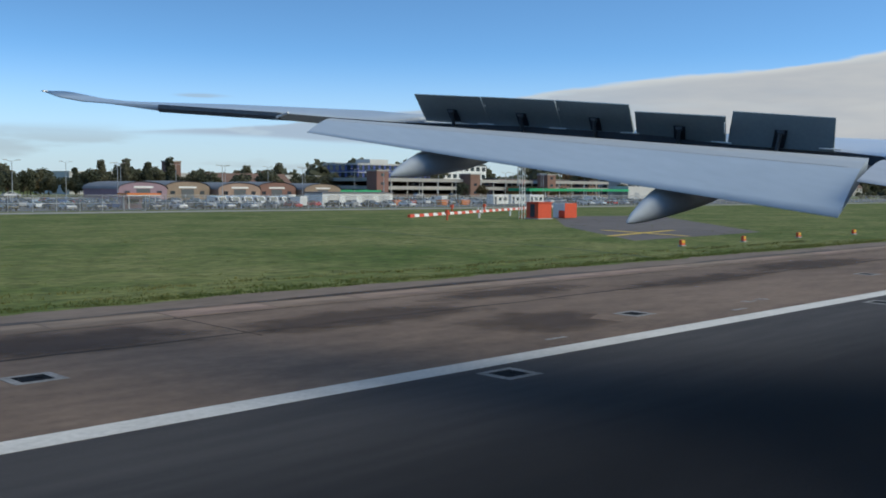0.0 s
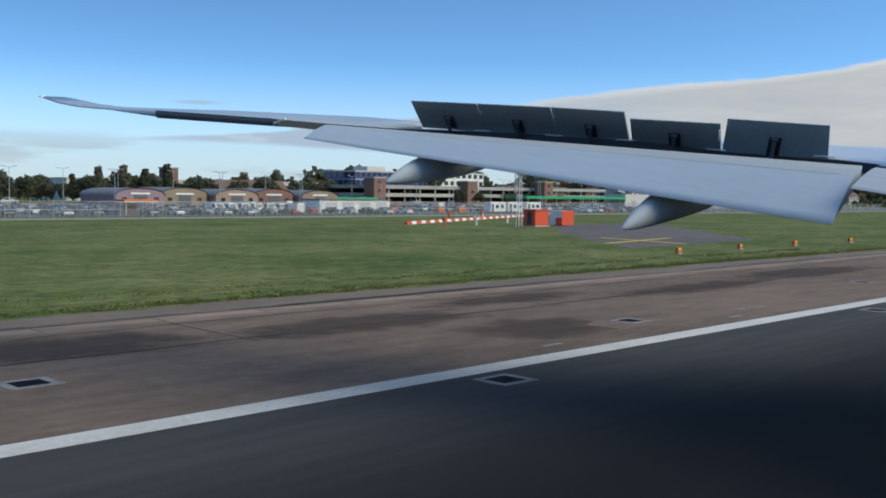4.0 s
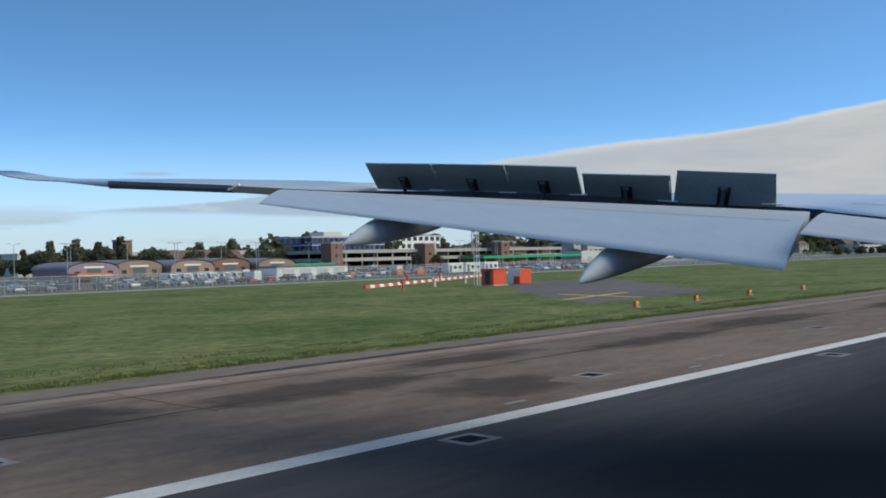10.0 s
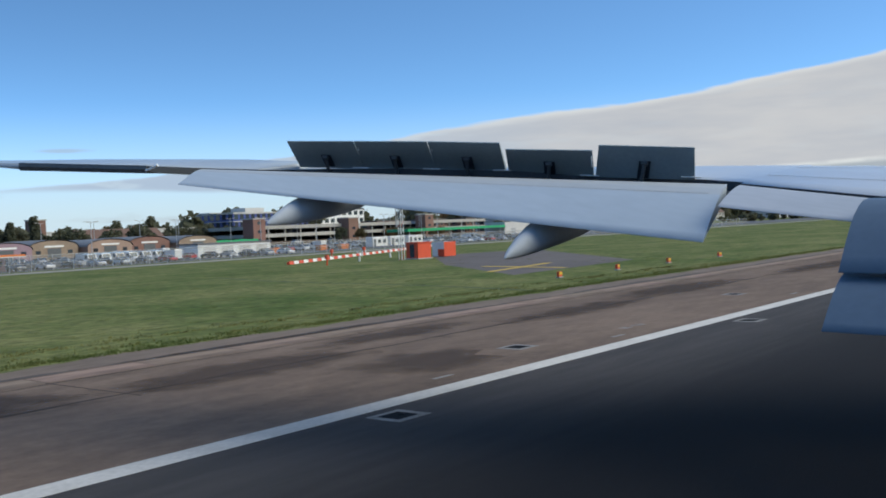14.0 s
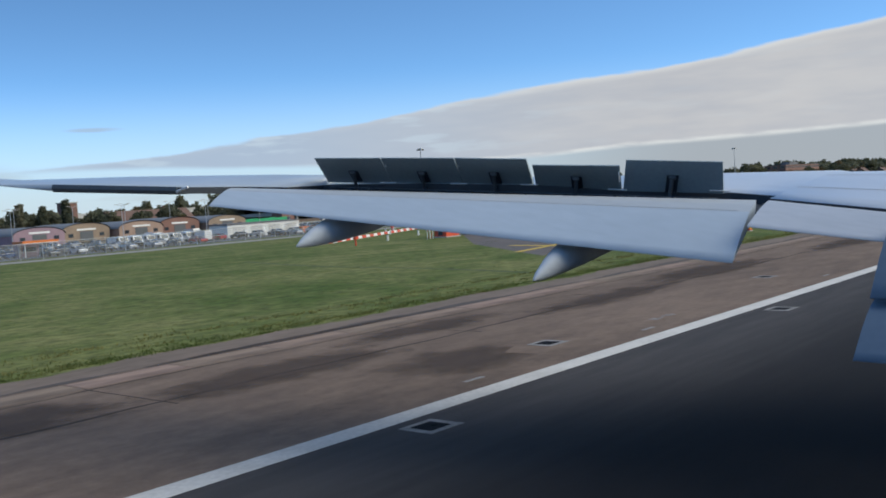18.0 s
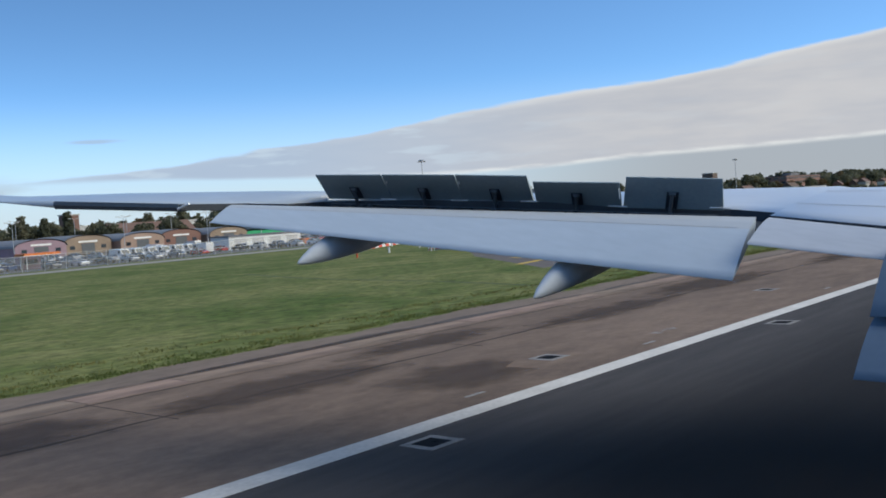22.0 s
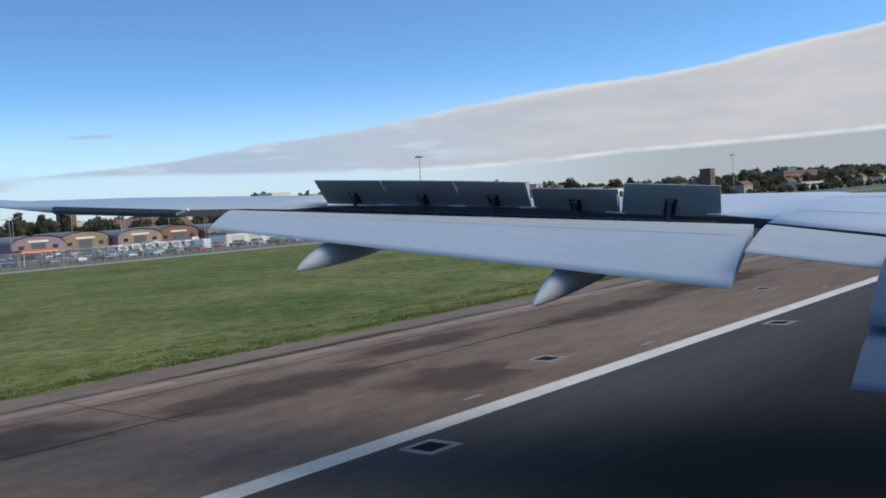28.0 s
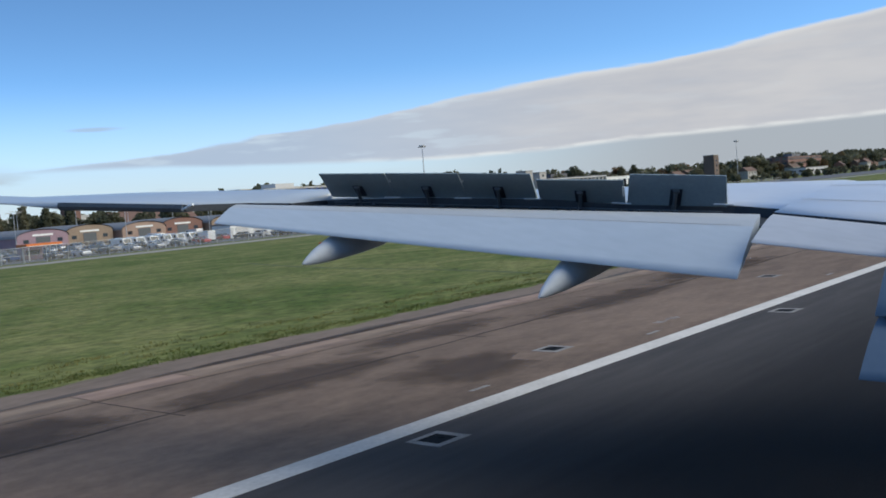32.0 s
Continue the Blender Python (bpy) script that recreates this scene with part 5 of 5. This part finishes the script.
part("body", boxed(0, 6.2, 0, 2.5, 0.15, 2.75, 0.05), WHITE, sc)
part("door", boxed(0.5, 1.4, -0.04, 0.0, 0.2, 2.2), CAR_PAINTS[5], sc)
for k in range(2):
    part("window", boxed(2.2 + 2 * k, 3.4 + 2 * k, -0.04, 0.0, 1.1, 2.0), GLASS, sc)
for x in (203.5, 211):
    copy_thing(sc, pose(x, 180 + rng.uniform(-0.4, 0.4), 0.02))
hoard = thing("hoarding", "green boarded hoarding at the foot of the bank", "fence", at=(176, 243.2, BANK))
for k in range(14):
    part("board", boxed(k * 2.45, k * 2.45 + 2.4, 0, 0.06, 0.05, 2.4 + 0.08 * (k % 3)), GREEN, hoard)


SHEET = material("dull_sheet_roof", (0.20, 0.205, 0.21), 0.7, other=(0.14, 0.14, 0.15), scale=0.5, amount=0.8)
# low workshops with barrel roofs, a brick hall and its square tower beyond the main road
def barrel_shed(x, y, w, d, eaves, rise, wall, label):
    t = thing("barrel_roof_shed", label, "shed", "barrel-roofed sheds", (x, y, BANK))
    gable = [(0, -0.2), (w, -0.2)] + [(w / 2 + w / 2 * math.cos(math.pi * k / 12), eaves + rise * math.sin(math.pi * k / 12)) for k in range(13)]
    part("wall", loft([[(px, py, pz) for px, pz in gable] for py in (0, d)], smooth=False), wall, t)
    arc = [(w / 2 - (w / 2 + 0.3) * math.cos(math.pi * k / 12), eaves - 0.05 + (rise + 0.15) * math.sin(math.pi * k / 12)) for k in range(13)]
    skin = [(px, pz) for px, pz in arc] + [(w / 2 + (px - w / 2) * 0.99, pz + 0.12) for px, pz in arc[::-1]]
    part("roof", loft([[(px, py, pz) for px, pz in skin] for py in (-0.15, d + 0.3)], smooth=False, caps=False), SHEET, t)
    part("door", boxed(w * 0.36, w * 0.64, -0.06, 0.0, 0, 2.5), FITTING, t, "dark sliding door")
    part("sign_board", boxed(w * 0.3, w * 0.7, -0.10, -0.04, 2.75, 3.2), WHITE, t, "blank white sign board")
    for q in (0.12, 0.78):
        part("window", boxed(w * q, w * (q + 0.1), -0.07, 0.0, 1.1, 2.0), GLASS, t)
    return t


TAN = material("tan_render", (0.34, 0.25, 0.185), 0.85, other=(0.24, 0.175, 0.135), scale=0.4, fine=3, amount=0.9, random=0.15)
MAUVE = material("faded_mauve_sheet", (0.30, 0.20, 0.24), 0.6, other=(0.22, 0.15, 0.18), scale=0.6, amount=0.8)
for k, (wm, lab) in enumerate(((MAUVE, "faded mauve workshop with a low barrel roof"), (TAN, "tan rendered workshop with a barrel roof"), (TAN, "tan rendered workshop with a barrel roof"),
                               (BRICK, "brick workshop with a grey barrel roof"), (TAN, "tan rendered workshop with a barrel roof"))):
    barrel_shed(112 + 14.2 * k, 229 + 3 * (k % 2), 13.2, 20, 2.5 + 0.3 * (k % 2), 1.7, wm, lab)
st = thing("forecourt_canopy", "low orange canopy on posts beside the fence", "canopy", at=(86, 172.5, 0.02))
part("canopy", boxed(0, 7, 0, 4, 2.5, 3.0, 0.05), skip_mat, st)
part("fascia", boxed(-0.05, 7.05, -0.06, 0, 2.5, 2.62), WHITE, st)
for cx in (0.8, 6.2):
    for cy in (0.8, 3.2):
        part("post", rod(bmesh.new(), (cx, cy, 0), (cx, cy, 2.5), 0.09), WHITE, st)
part("kiosk", boxed(1.5, 5.5, 4.6, 6.8, 0, 2.3, 0.04), MAUVE, st)
part("kiosk_window", boxed(2.2, 4.8, 4.54, 4.6, 0.9, 1.8), GLASS, st)
# dome-shaped dark trees behind the workshops
for k, (x, y, q) in enumerate(((118, 262, 0.5), (131, 258, 0.54), (146, 263, 0.5), (152, 257, 0.52), (168, 262, 0.52), (180, 259, 0.55))):
    plant((0, 5, 1)[k % 3], x, y, q)
# a close belt of dark trees and a few poplars between the workshops and the hall
belt = random.Random(77)
for k in range(24):
    plant(belt.choice((0, 1, 1, 5, 2)), 96 + 3.6 * k + belt.uniform(-1.5, 1.5), belt.uniform(252, 270), belt.uniform(0.55, 0.72))
for x in (121, 127, 133, 140):
    plant(3, x, 256 + belt.uniform(-2, 2), belt.uniform(0.62, 0.72))
hall = house(168, 276, 30, 10, 3.8, BRICK, 0, "large red-brick hall with a dark pitched roof")
stair_tower(158, 288, 4.5, 11, BRICK, "square red-brick tower beside the hall")
for k in range(6):
    copy_thing(vans, pose(112 + 3.3 * k, 183.2, 0.02, 0, 0, -90 + rng.uniform(-2, 2)))
low = thing("white_store", "low white flat-roofed store by the fence", "store", at=(140, 183, 0.02))
part("wall", boxed(0, 22, 0, 7, 0, 3.0, 0.04), WHITE, low)
part("roof", boxed(-0.3, 22.3, -0.3, 7.3, 3.0, 3.25, 0.03), ROOF, low)
for k in range(4):
    part("roller_door", boxed(1.5 + 5.3 * k, 5.0 + 5.3 * k, -0.05, 0.0, 0.05, 2.5), SHED, low)

DRY = material("dry_grass", (0.20, 0.18, 0.06), 0.95, other=(0.10, 0.115, 0.03), scale=0.5, fine=4, amount=0.9)
tufts("dry_grass_line", 1700, lambda r, n: (r.uniform(6, 90, n), 41.5 + 0.5 * np.sin(np.linspace(0, 40, n)) + r.normal(0, 0.35, n)), 0.10, DRY,
      "broken line of pale dry grass cuttings", 5)
tufts("dry_grass_line", 1500, lambda r, n: (r.uniform(6, 110, n), 38.6 + np.abs(r.normal(0, 0.8, n))), 0.08, DRY,
      "pale dry grass beside the paved edge", 6)
